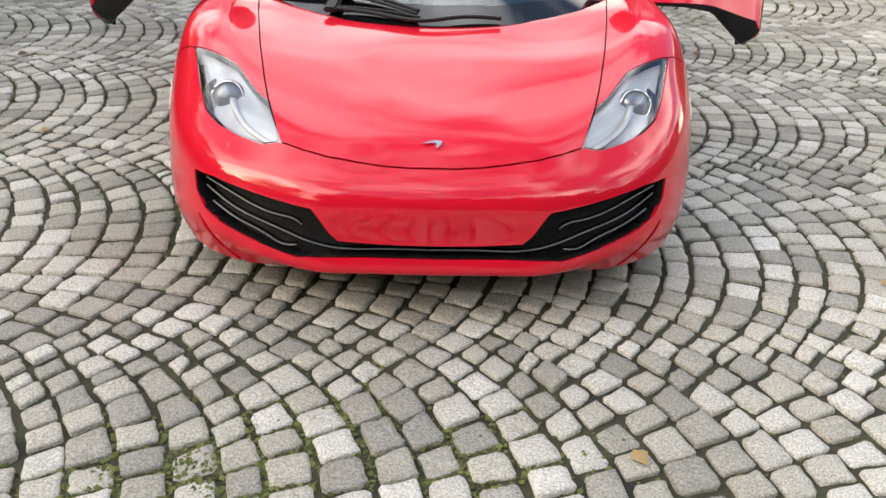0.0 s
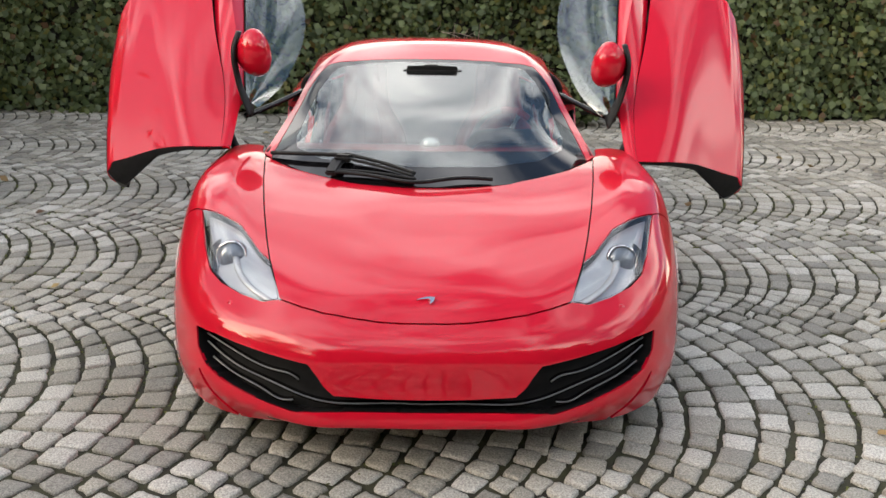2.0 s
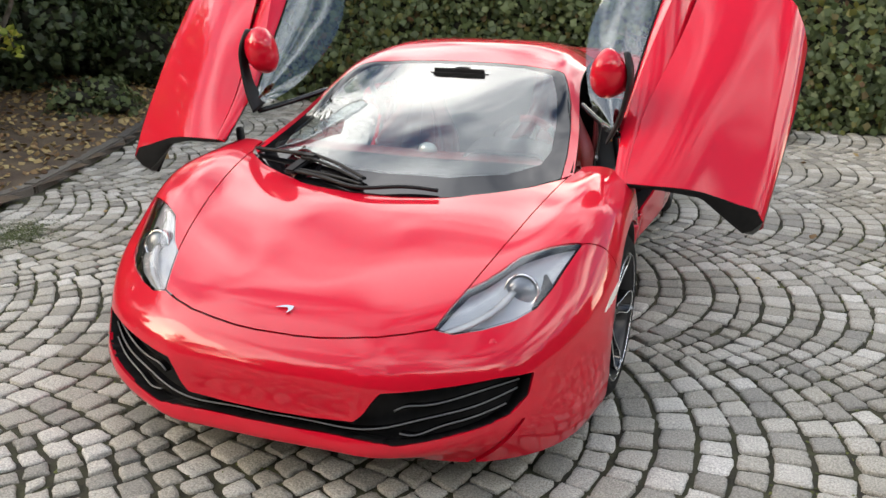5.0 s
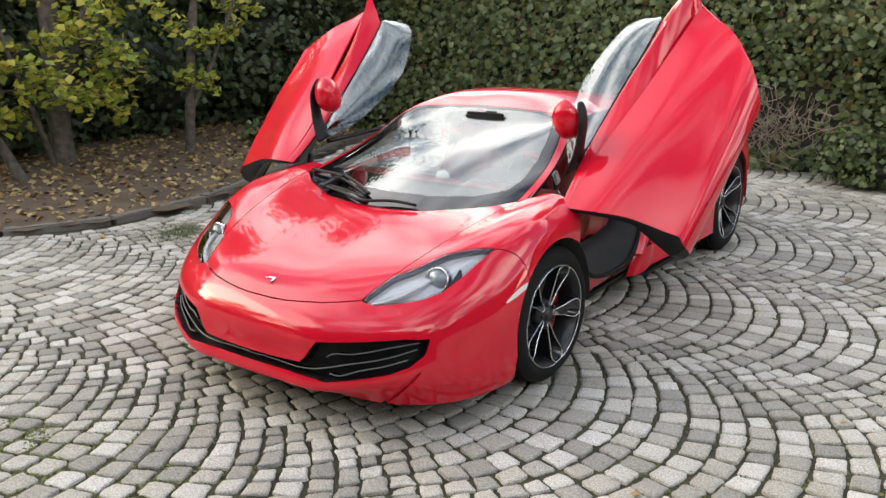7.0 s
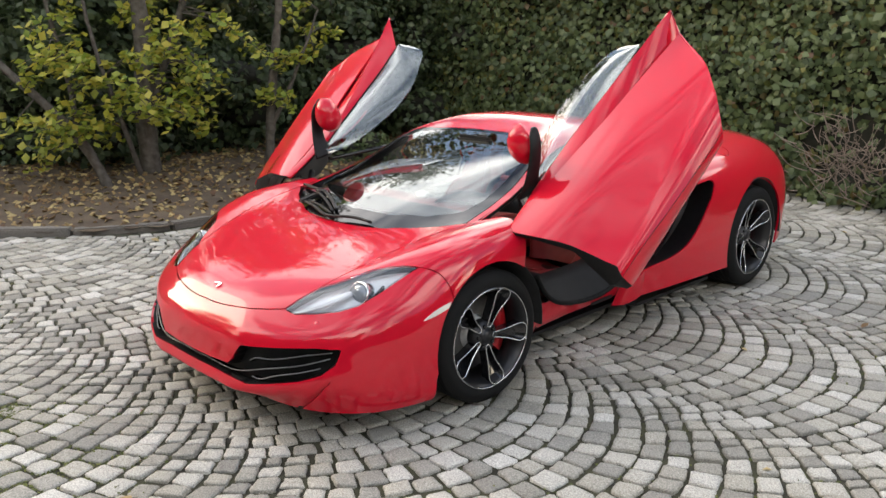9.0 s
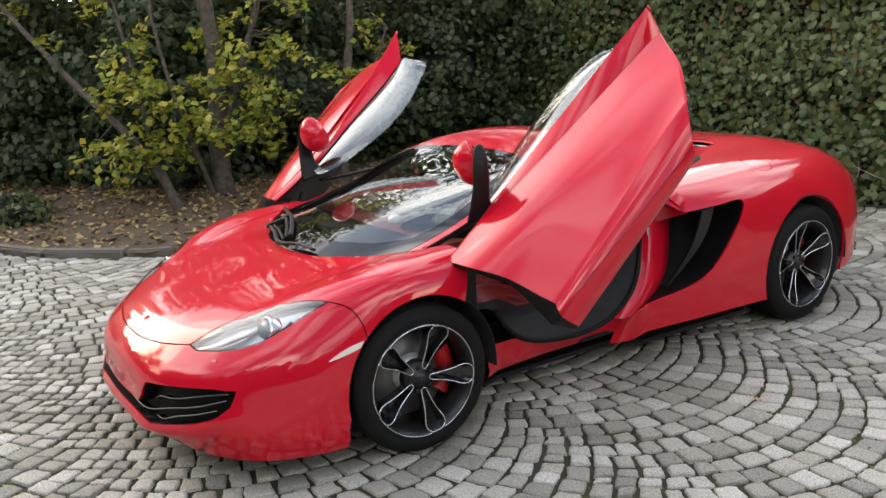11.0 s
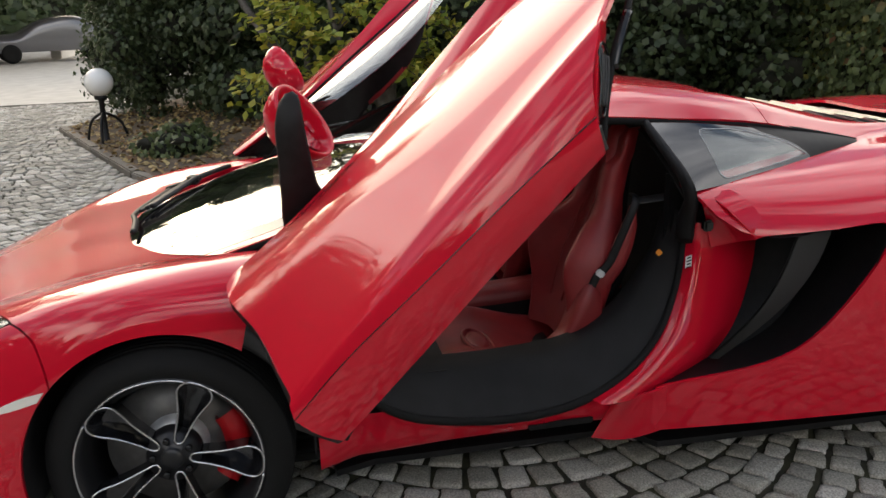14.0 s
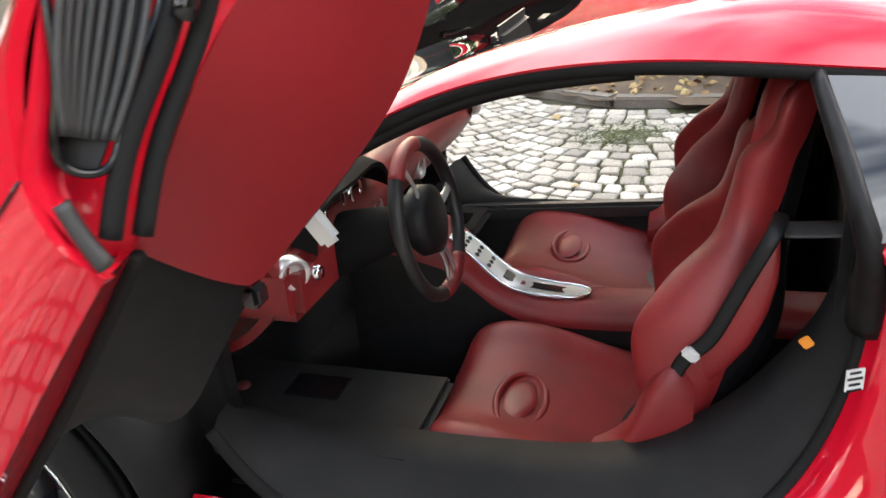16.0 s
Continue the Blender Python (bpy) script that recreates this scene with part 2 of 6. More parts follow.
def box(size, at=(0, 0, 0), bevel=0.0, turn=None):
    bm = bmesh.new()
    bmesh.ops.create_cube(bm, size=1.0, matrix=Matrix.Diagonal((*size, 1)))
    if bevel:
        bmesh.ops.bevel(bm, geom=bm.edges[:], offset=bevel, segments=2, affect="EDGES")
    bmesh.ops.transform(bm, matrix=Matrix.Translation(at) @ (turn or Matrix()), verts=bm.verts)
    return bm


REFLECTOR = material("lamp reflector", (0.52, 0.55, 0.58), 0.25, 0.35, vary=0.08, scale=14)
PROJECTOR = material("projector glass", (0.20, 0.22, 0.25), 0.06, 0.5)
BLADE = material("bright grille edge", (0.16, 0.16, 0.165), 0.35, 0.6)
CHROME = material("badge chrome", (0.85, 0.86, 0.88), 0.12, 1.0)
MARKER = material("pale marker lens", (0.78, 0.74, 0.66), 0.15, 0.0, 0.5)
SILLTRIM = material("black sill leather", (0.014, 0.014, 0.0145), 0.6, vary=0.2, scale=10, bump=0.12, bump_scale=300, spec=0.2)
VANE = material("dark grey vane", (0.03, 0.03, 0.03), 0.5)
PAPER = material("white sticker", (0.75, 0.76, 0.75), 0.5)
MIRROR = material("mirror glass", (0.9, 0.9, 0.9), 0.02, 1.0)
BELT = material("dark red belt webbing", (0.12, 0.015, 0.013), 0.8, bump=0.2, bump_scale=600)
SATIN = material("satin silver plastic", (0.62, 0.62, 0.62), 0.3, 0.7)
WHEELTRIM = material("black wheel leather", (0.014, 0.013, 0.013), 0.45, bump=0.1, bump_scale=400)


def stone_material(name, low, high, bump=0.5):
    """Rough granite: a tone for each stone, speckle, dark dirt and fine relief."""
    m = material(name, low, 0.72, bump=bump, bump_scale=90)
    n, l = m.node_tree.nodes, m.node_tree.links
    b = n["Principled BSDF"]
    co = n.new("ShaderNodeTexCoord")
    geo, info = n.new("ShaderNodeNewGeometry"), n.new("ShaderNodeObjectInfo")
    add = n.new("ShaderNodeMath")
    add.operation = "ADD"
    l.new(geo.outputs["Random Per Island"], add.inputs[0])
    l.new(info.outputs["Random"], add.inputs[1])
    fr = n.new("ShaderNodeMath")
    fr.operation = "FRACT"
    l.new(add.outputs[0], fr.inputs[0])
    tone = n.new("ShaderNodeValToRGB")
    tone.color_ramp.elements[0].color, tone.color_ramp.elements[1].color = (*low, 1), (*high, 1)
    e = tone.color_ramp.elements.new(.5)
    e.color = (*[(p * .55 + q * .45) * k for p, q, k in zip(low, high, (1.02, 1.0, .94))], 1)
    l.new(fr.outputs[0], tone.inputs[0])
    speck = n.new("ShaderNodeTexNoise")
    speck.inputs["Scale"].default_value, speck.inputs["Detail"].default_value = 170, 5
    l.new(co.outputs["Object"], speck.inputs["Vector"])
    sr = n.new("ShaderNodeValToRGB")
    sr.color_ramp.elements[0].position, sr.color_ramp.elements[1].position = .36, .66
    sr.color_ramp.elements[0].color, sr.color_ramp.elements[1].color = (.58, .58, .58, 1), (1.25, 1.25, 1.25, 1)
    l.new(speck.outputs["Fac"], sr.inputs[0])
    mix = n.new("ShaderNodeMix")
    mix.data_type, mix.blend_type = "RGBA", "MULTIPLY"
    mix.inputs["Factor"].default_value = 1.0
    l.new(tone.outputs[0], mix.inputs[6])
    l.new(sr.outputs[0], mix.inputs[7])
    dirt = n.new("ShaderNodeTexNoise")
    dirt.inputs["Scale"].default_value, dirt.inputs["Detail"].default_value = 1.1, 5
    l.new(co.outputs["Object"], dirt.inputs["Vector"])
    dr = n.new("ShaderNodeValToRGB")
    dr.color_ramp.elements[0].position, dr.color_ramp.elements[1].position = .35, .7
    dr.color_ramp.elements[0].color, dr.color_ramp.elements[1].color = (.80, .79, .76, 1), (1.1, 1.1, 1.1, 1)
    l.new(dirt.outputs["Fac"], dr.inputs[0])
    mix2 = n.new("ShaderNodeMix")
    mix2.data_type, mix2.blend_type = "RGBA", "MULTIPLY"
    mix2.inputs["Factor"].default_value = 1.0
    l.new(mix.outputs[2], mix2.inputs[6])
    l.new(dr.outputs[0], mix2.inputs[7])
    l.new(mix2.outputs[2], b.inputs["Base Color"])
    return m


def leaf_material(name, colors, rough=0.5, through=0.25):
    """Leaves whose tone changes from leaf to leaf, a little light passing through."""
    m = material(name, colors[0], rough)
    n, l = m.node_tree.nodes, m.node_tree.links
    b = n["Principled BSDF"]
    geo = n.new("ShaderNodeNewGeometry")
    r = n.new("ShaderNodeValToRGB")
    r.color_ramp.elements[0].color, r.color_ramp.elements[1].color = (*colors[0], 1), (*colors[-1], 1)
    for i, c in enumerate(colors[1:-1]):
        r.color_ramp.elements.new((i + 1) / (len(colors) - 1)).color = (*c, 1)
    l.new(geo.outputs["Random Per Island"], r.inputs[0])
    l.new(r.outputs[0], b.inputs["Base Color"])
    tr = n.new("ShaderNodeBsdfTranslucent")
    l.new(r.outputs[0], tr.inputs[0])
    mx = n.new("ShaderNodeMixShader")
    mx.inputs[0].default_value = through
    l.new(b.outputs[0], mx.inputs[1])
    l.new(tr.outputs[0], mx.inputs[2])
    l.new(mx.outputs[0], n["Material Output"].inputs[0])
    return m


STONE = stone_material("granite cobble", (0.27, 0.261, 0.235), (0.60, 0.586, 0.546))
KERBSTONE = stone_material("granite kerb", (0.11, 0.10, 0.09), (0.20, 0.185, 0.165))
SOIL = material("dry brown soil", (0.07, 0.05, 0.035), 0.95, color2=(0.13, 0.095, 0.06), scale=5, bump=0.7, bump_scale=60)
LEAF = leaf_material("hedge leaf", [(0.052, 0.078, 0.028), (0.09, 0.124, 0.045), (0.145, 0.18, 0.071)])
LEAF2 = leaf_material("yellowing hedge leaf", [(0.07, 0.10, 0.02), (0.14, 0.14, 0.03), (0.10, 0.05, 0.02)])
DARKLEAF = leaf_material("dark shrub leaf", [(0.028, 0.046, 0.017), (0.046, 0.07, 0.026), (0.07, 0.095, 0.038)])
YELLOW = leaf_material("yellow-green leaf", [(0.15, 0.22, 0.03), (0.32, 0.35, 0.045), (0.50, 0.43, 0.07)], through=.4)
TREELEAF = leaf_material("tree leaf", [(0.02, 0.03, 0.008), (0.035, 0.05, 0.013), (0.08, 0.08, 0.02)], through=.25)
LITTER = leaf_material("fallen leaf", [(0.10, 0.05, 0.025), (0.28, 0.18, 0.07), (0.45, 0.36, 0.16), (0.16, 0.08, 0.03)], .7, .05)
# near-black colour stands for the shade deep inside hedges and shrubs
SHADE_CORE = material("twigs in painted shade", (0.010, 0.012, 0.007), 0.95, color2=(0.022, 0.02, 0.012), scale=12, bump=0.6, bump_scale=40)
TWIG = material("bare grey twigs", (0.20, 0.15, 0.12), 0.9, color2=(0.34, 0.27, 0.23), scale=14)
BARK = material("grey brown bark", (0.05, 0.04, 0.032), 0.9, color2=(0.11, 0.10, 0.085), scale=18, bump=0.6, bump_scale=60)
OPAL = material("opal globe", (0.85, 0.85, 0.83), 0.25, coat=0.5)
IRON = material("dark iron", (0.02, 0.02, 0.02), 0.55, 0.6)
PLASTER = material("pale plaster", (0.62, 0.60, 0.56), 0.9, vary=0.06, scale=2)
WHITE = material("white paint", (0.8, 0.8, 0.79), 0.6, vary=0.03, scale=3)
DOORGREY = material("grey door paint", (0.30, 0.30, 0.31), 0.5, vary=0.05, scale=2)
ROOFING = material("dark roof felt", (0.08, 0.07, 0.065), 0.9, vary=0.1, scale=3)
DRIVE = material("pale paving", (0.46, 0.43, 0.38), 0.9, color2=(0.56, 0.53, 0.47), scale=3, bump=0.3, bump_scale=20)
GREYPAINT = material("grey metallic paint", (0.16, 0.16, 0.17), 0.3, 0.5, 0.8)
DOORLEATHER = material("dark red door leather", (0.26, 0.012, 0.018), 0.5, vary=0.06, scale=3, bump=0.12, bump_scale=500)
TAN = material("tan render", (0.45, 0.36, 0.28), 0.9, vary=0.08, scale=2)
RUST = material("rusty iron", (0.10, 0.045, 0.03), 0.8, 0.3, vary=0.3, scale=30, bump=0.3, bump_scale=150)
MOSS = leaf_material("moss", [(0.05, 0.065, 0.025), (0.08, 0.095, 0.035), (0.11, 0.12, 0.05)], .95, .05)
JOINTMOSS = leaf_material("joint moss", [(0.045, 0.055, 0.015), (0.09, 0.105, 0.028), (0.15, 0.16, 0.045)], .95, .05)
FRIT = material("black glass border", (0.008, 0.009, 0.011), 0.03)
FRIT.node_tree.nodes["Principled BSDF"].inputs["IOR"].default_value = 1.7
ORANGE = material("orange tag", (0.7, 0.25, 0.02), 0.5)
DASH = material("matte black dashboard", (0.012, 0.012, 0.012), 0.9, bump=0.2, bump_scale=400, spec=0.1)
COWL_BLACK = material("black windscreen border", (0.005, 0.005, 0.006), 0.04, spec=0.5)
PALEGREY = material("pale grey print", (0.45, 0.47, 0.48), 0.4)
# ---- the car ----
car = new("sports_car")
tagged(car, "glossy red sports car on cobbles, both doors swung up", "car")


def ring(*p):
    return list(p)


def both(name, vf, mat, parent, label="", sides=(1, -1), smooth=True):
    """The same piece on the left and, mirrored, on the right."""
    v, f = np.array(vf[0], float), vf[1]
    out = []
    for s in sides:
        out.append(link(name, v * (s, 1, 1), f if s > 0 else [tuple(q)[::-1] for q in f], mat, parent[s] if isinstance(parent, dict) else parent, label, smooth=smooth))
    return out


def half(mesh, s):
    return split(mesh, lambda v: v[:, 0] * s)[0]


def flip(mesh):
    v, n, t = mesh
    return v * (-1, 1, 1), n * (-1, 1, 1), t[:, ::-1]


def facing(mesh, way):
    v, n, t = mesh
    return mesh if (n @ np.array(way)).mean() > 0 else (v, -n, t[:, ::-1])


def arch(y, z, r):
    return lambda v: np.hypot(v[:, 1] - y, v[:, 2] - z) - r


def cut(mesh, f, gap=0.0025):
    """The part of a sheet outside and inside an outline, with a shut line between them."""
    return split(mesh, lambda v: f(v) - gap)[0], split(mesh, lambda v: f(v) + gap)[1]


# front: rings from the lip over the bonnet to the windscreen, from the middle to the side
front = [
    ring((0, -.99, .190), (.22, -.985, .188), (.41, -.958, .180), (.53, -.91, .162), (.66, -.835, .142), (.80, -.70, .13), (.87, -.58, .13), (.905, -.47, .13), (.92, -.37, .13)),
    ring((0, -1.035, .205), (.22, -1.03, .205), (.43, -1.0, .21), (.60, -.93, .235), (.735, -.83, .245), (.835, -.70, .23), (.90, -.57, .20), (.925, -.46, .17), (.935, -.37, .15)),
    ring((0, -1.02, .29), (.22, -1.012, .29), (.44, -.98, .30), (.62, -.90, .33), (.76, -.79, .355), (.86, -.65, .335), (.92, -.53, .29), (.94, -.44, .24), (.945, -.37, .19)),
    ring((0, -1.008, .435), (.22, -.998, .435), (.45, -.947, .445), (.63, -.857, .455), (.77, -.74, .462), (.87, -.60, .455), (.925, -.49, .41), (.945, -.42, .34), (.95, -.36, .26)),
    ring((0, -.935, .52), (.22, -.922, .523), (.46, -.86, .53), (.64, -.78, .525), (.775, -.67, .54), (.875, -.53, .55), (.93, -.43, .50), (.95, -.36, .42), (.955, -.30, .34)),
    ring((0, -.84, .583), (.22, -.83, .585), (.49, -.77, .585), (.66, -.68, .595), (.79, -.55, .62), (.875, -.43, .63), (.935, -.34, .58), (.952, -.29, .50), (.955, -.24, .42)),
    ring((0, -.5, .685), (.22, -.5, .688), (.55, -.53, .68), (.68, -.48, .70), (.80, -.39, .72), (.885, -.29, .715), (.938, -.22, .66), (.953, -.18, .57), (.955, -.15, .48)),
    ring((0, -.2, .755), (.22, -.2, .757), (.60, -.2, .765), (.73, -.2, .785), (.82, -.17, .79), (.895, -.12, .775), (.94, -.08, .71), (.953, -.06, .60), (.955, -.05, .50)),
    ring((0, .1, .79), (.22, .1, .79), (.64, .1, .81), (.75, .1, .825), (.83, .1, .822), (.90, .12, .79), (.94, .13, .72), (.953, .13, .60), (.955, .13, .50)),
    ring((0, .45, .80), (.22, .45, .80), (.66, .45, .82), (.76, .45, .84), (.84, .42, .83), (.905, .42, .79), (.942, .42, .70), (.953, .42, .58), (.955, .42, .48)),
]
nose = loft(front, 170, 201, mirror=True)
nose, _ = split(nose, arch(0, .324, .368))
nose, _ = split(nose, lambda v: .25 - v[:, 1] - .25 * (.8 - v[:, 2]))

HOOD = [(-.2, -.9365), (0, -.9365), (.07, -.9360), (.146, -.930), (.234, -.916), (.324, -.896), (.398, -.866), (.476, -.824), (.531, -.667), (.563, -.545), (.607, -.349), (.649, -.123), (.676, .047), (.686, .115), (.66, .085), (.567, .002), (.445, -.066), (.261, -.15), (.1, -.176), (-.2, -.176)]
COWL = [(-.2, -.176), (.1, -.176), (.261, -.15), (.445, -.066), (.567, .002), (.66, .085), (.69, .12), (.715, .20), (.74, .60), (-.2, .60)]
LAMP = [(.477, -.824), (.531, -.815), (.613, -.765), (.689, -.704), (.743, -.637), (.777, -.551), (.806, -.453), (.832, -.364), (.735, -.43), (.661, -.487), (.621, -.551), (.577, -.618), (.531, -.667)]
GRILLE = [(-.1, .296), (.148, .296), (.285, .302), (.314, .329), (.34, .369), (.365, .401), (.466, .410), (.58, .421), (.683, .431), (.772, .427), (.765, .365), (.73, .322), (.66, .293), (.60, .279), (.507, .258), (.415, .240), (.378, .246), (.236, .253), (-.1, .256)]
SLIT = [(.755, .30), (.70, .235), (.64, .178), (.60, .148), (.625, .146), (.69, .20), (.738, .255), (.765, .30)]


def forward(f):
    """An outline that counts only on the front face of the nose."""
    return lambda v: np.maximum(f(v), v[:, 1] + .60)


nose, hood = cut(nose, outline(HOOD, 0, 1))
nose, _ = split(nose, outline(COWL, 0, 1))
nose, lens = cut(nose, outline(LAMP, 0, 1), 0.002)
hood, _ = split(hood, lambda v: outline(LAMP, 0, 1)(v) - 0.003)
nose, mouth = split(nose, forward(outline(GRILLE, 0, 2)))
nose, slit = split(nose, forward(outline(SLIT, 0, 2)))
wing, bumper = cut(nose, lambda v: -outline([(.45, -.69), (.535, -.69), (.832, -.366), (.90, -.30), (1.2, -.10), (1.2, .9), (.45, .9)], 0, 1)(v), 0.0018)
panel("front_bumper", bumper, RED, car)
panel("bonnet", hood, RED, car, "red bonnet with a curved front edge")
for s in (1, -1):
    panel("front_wing", half(wing, s), RED, car)
    lamp = half(lens, s)
    v, n, t = lamp
    # lamp housing: a bright bowl behind the lens
    c = v.mean(0)
    bowl = (c + (v - c) * .985 - n * .038, n, t)
    head = panel("headlight", bowl, REFLECTOR, car, "clear headlight with a bright reflector and round projector")
    panel("lens", lamp, LENS, head, "clear curved lens", thick=0.004).visible_shadow = False
    for cx, cy, cz, r in ((.682, -.585, .612, .050),):
        m = look((0, 0, 0), (.10 * s, -1, .35)).to_3x3()
        for nm, pr, mt, lb in (("projector", [(-.05, r * .99), (-.010, r * .98), (.002, r * .85), (.009, r * .6), (.013, r * .3), (.014, .001)], PROJECTOR, "round grey glass projector"), ("projector_ring", [(-.05, r * 1.10), (-.006, r * 1.12), (.001, r * 1.08), (.001, r * 1.0), (-.012, r * .97)], CHROME, "thin chrome ring")):
            vv, ff = lathe(pr, 40, axis=2)
            vv = np.array([m @ Vector((x, y, -z)) for x, y, z in vv]) + (cx * s, cy, cz)
            link(nm, vv, ff, mt, head, lb)
    # dark band at the outer end of the bowl
    vv, ff = tube([(.728 * s, -.615, .570), (.750 * s, -.572, .592), (.752 * s, -.525, .618), (.738 * s, -.490, .640)], [.006, .018, .020, .006], 10, 18, flat=.5)
    link("lamp_trim", vv, ff, BLACK, head)
    vv, ff = tube([(.50 * s, -.80, .53), (.58 * s, -.74, .555), (.64 * s, -.66, .59), (.66 * s, -.60, .61)], .013, 8, 18, flat=.7)
    link("light_strip", vv, ff, REFLECTOR, head)
    # parking sensor
    vv, ff = lathe([(.006, .001), (.006, .012), (.003, .0145), (-.004, .0155)], 24, axis=2)
    m = look((0, 0, 0), (-.42 * s, .72, -.55)).to_3x3()
    link("parking_sensor", np.array([m @ Vector((x, y, z)) for x, y, z in vv]) + (.647 * s, -.781, .513), ff, RED, car)
    vv, ff = tube([(.0155 * math.cos(a), .0155 * math.sin(a), .002) for a in np.linspace(0, 2 * math.pi, 16, endpoint=False)], .0014, 6, 32, closed=True)
    link("sensor_ring", np.array([m @ Vector((x, y, -z)) for x, y, z in vv]) + (.647 * s, -.781, .513), ff, GLOSS, car)

# the inside of the grille, and its blades
v, n, t = mouth
panel("grille", (v - n * .07, n, t), BLACK, car, "black front grille with thin bright-edged blades", thick=0.01)
grille = car.children[-1]
v, n, t = slit
for s in (1, -1):
    panel("bumper_slot", half((v - n * .012, n, t), s), RED, car, thick=0.005)


def on_nose(x, z, depth=0.0):
    """The place on the nose's front face at x and z."""
    v, n, t = NOSE
    ok = v[:, 1] < -.55
    i = np.argmin(np.where(ok, (v[:, 0] - x) ** 2 + (v[:, 2] - z) ** 2, 9))
    return v[i] - n[i] * depth


NOSE = loft(front, 170, 201, mirror=True)
for s in (1, -1):
    for line in (((.745, .412), (.62, .385), (.48, .362), (.43, .352), (.41, .335)), ((.745, .385), (.62, .348), (.48, .318), (.40, .298), (.30, .279), (.15, .274), (0, .273)), ((.715, .345), (.62, .318), (.52, .288), (.46, .272), (.43, .276))):
        pts = np.array([on_nose(x * s, z, .022) for x, z in line])
        vv, ff = tube(pts, .0028, 6, 40)
        link("grille_blade", vv, ff, BLADE, grille, "thin bright-edged blade")
        back = pts + (0, .03, -.004)
        c1, c2 = curve(pts, 40), curve(back, 40)
        w = sheet(np.stack([c1, c2]))
        link("grille_vane", np.r_[w[0], w[0] - (0, 0, .007)], [tuple(q) for q in w[2]] + [tuple(q[::-1] + len(w[0])) for q in w[2]], GLOSS, grille)
# edges round the mouth, from the skin to the backing
def skirt(name, pts2, depth, mat, parent):
    q = np.array(pts2)
    w = np.concatenate([q, q[:1]])
    k = np.r_[0, np.cumsum(np.linalg.norm(np.diff(w, axis=0), axis=1))]
    w = np.stack([np.interp(np.linspace(0, k[-1], 160), k, w[:, a]) for a in (0, 1)], 1)
    w = w[w[:, 0] > -.005]
    for s in (1, -1):
        a = np.array([on_nose(x * s, z, .004) for x, z in w])
        b = np.array([on_nose(x * s, z, depth) for x, z in w])
        vv, _, tt = sheet(np.stack([a, b]))
        link(name, vv, list(tt) if s < 0 else list(tt[:, ::-1]), mat, parent)


skirt("grille_surround", GRILLE, .075, BLACK, grille)

# badge: a small swept mark
bd = curve([(-.048, 0), (-.02, .012), (.02, .02), (.045, .018)], 14)
bd = np.r_[bd, curve([(.045, .018), (.04, -.004), (.018, -.026)], 10)[1:], curve([(.018, -.026), (.022, .0), (.012, .008)], 8)[1:], curve([(.012, .008), (-.02, .004), (-.048, 0)], 8)[1:-1]]
base = np.array((0, -.872, .5715))
along, up = np.array((1, 0, 0)), np.array((0, .86, .51))
nn = np.cross(along, up)
va = [base + x * .64 * along + y * .66 * up + nn * .004 for x, y in bd]
k = len(va)
fa = [tuple(range(k))] + [(i, i + k, (i + 1) % k + k, (i + 1) % k) for i in range(k)]
link("badge", va + [p - nn * .006 for p in va], fa, CHROME, car, "small silver badge on the bonnet", smooth=False)

# side markers
for s in (1, -1):
    q = curve([(-.432, .513), (-.39, .537), (-.34, .557), (-.282, .570)], 12)
    q2 = curve([(-.432, .513), (-.40, .518), (-.35, .530), (-.300, .545)], 12)
    def side_x(y, z):
        v, n, t = NOSE
        i = np.argmin(np.where(v[:, 0] > .6, (v[:, 1] - y) ** 2 + (v[:, 2] - z) ** 2, 9))
        return v[i][0]
    g = np.array([[(side_x(y, z) + .003, y, z) for y, z in q], [(side_x(y, z) + .003, y, z) for y, z in q2]])
    m = facing(sheet(g), (1, 0, 0))
    panel("side_marker", m if s > 0 else flip(m), MARKER, car, "pale side marker lamp", thick=.006)

# black liners: under the front panels and round the wheels
v, n, t = loft(front, 60, 81, mirror=True)
lin = (v - n * .045 + (0, .01, 0), n, t)
lin, _ = split(lin, arch(0, .324, .385))
lin, _ = split(lin, outline(COWL, 0, 1))
lin, _ = split(lin, lambda v: outline(LAMP, 0, 1)(v) + .0)
lin, _ = split(lin, forward(lambda v: outline(GRILLE, 0, 2)(v) - .01))
lin, _ = split(lin, lambda v: .2 - v[:, 1])
panel("front_liner", lin, BLACK, car, thick=.006)
for y, z, r, x0 in ((0, .324, .372, .60), (2.67, .346, .402, .56)):
    vv, ff = lathe([(x0, .10), (x0, r), (.935, r), (.935, r + .006), (x0 - .01, r + .006), (x0 - .01, .1)], 40, sweep=.56)
    a = -.02 * math.pi
    vv = vv @ np.array(Matrix.Rotation(.08, 3, "X"))
    both("wheel_arch_liner", (vv + (0, y, z), ff), BLACK, car)

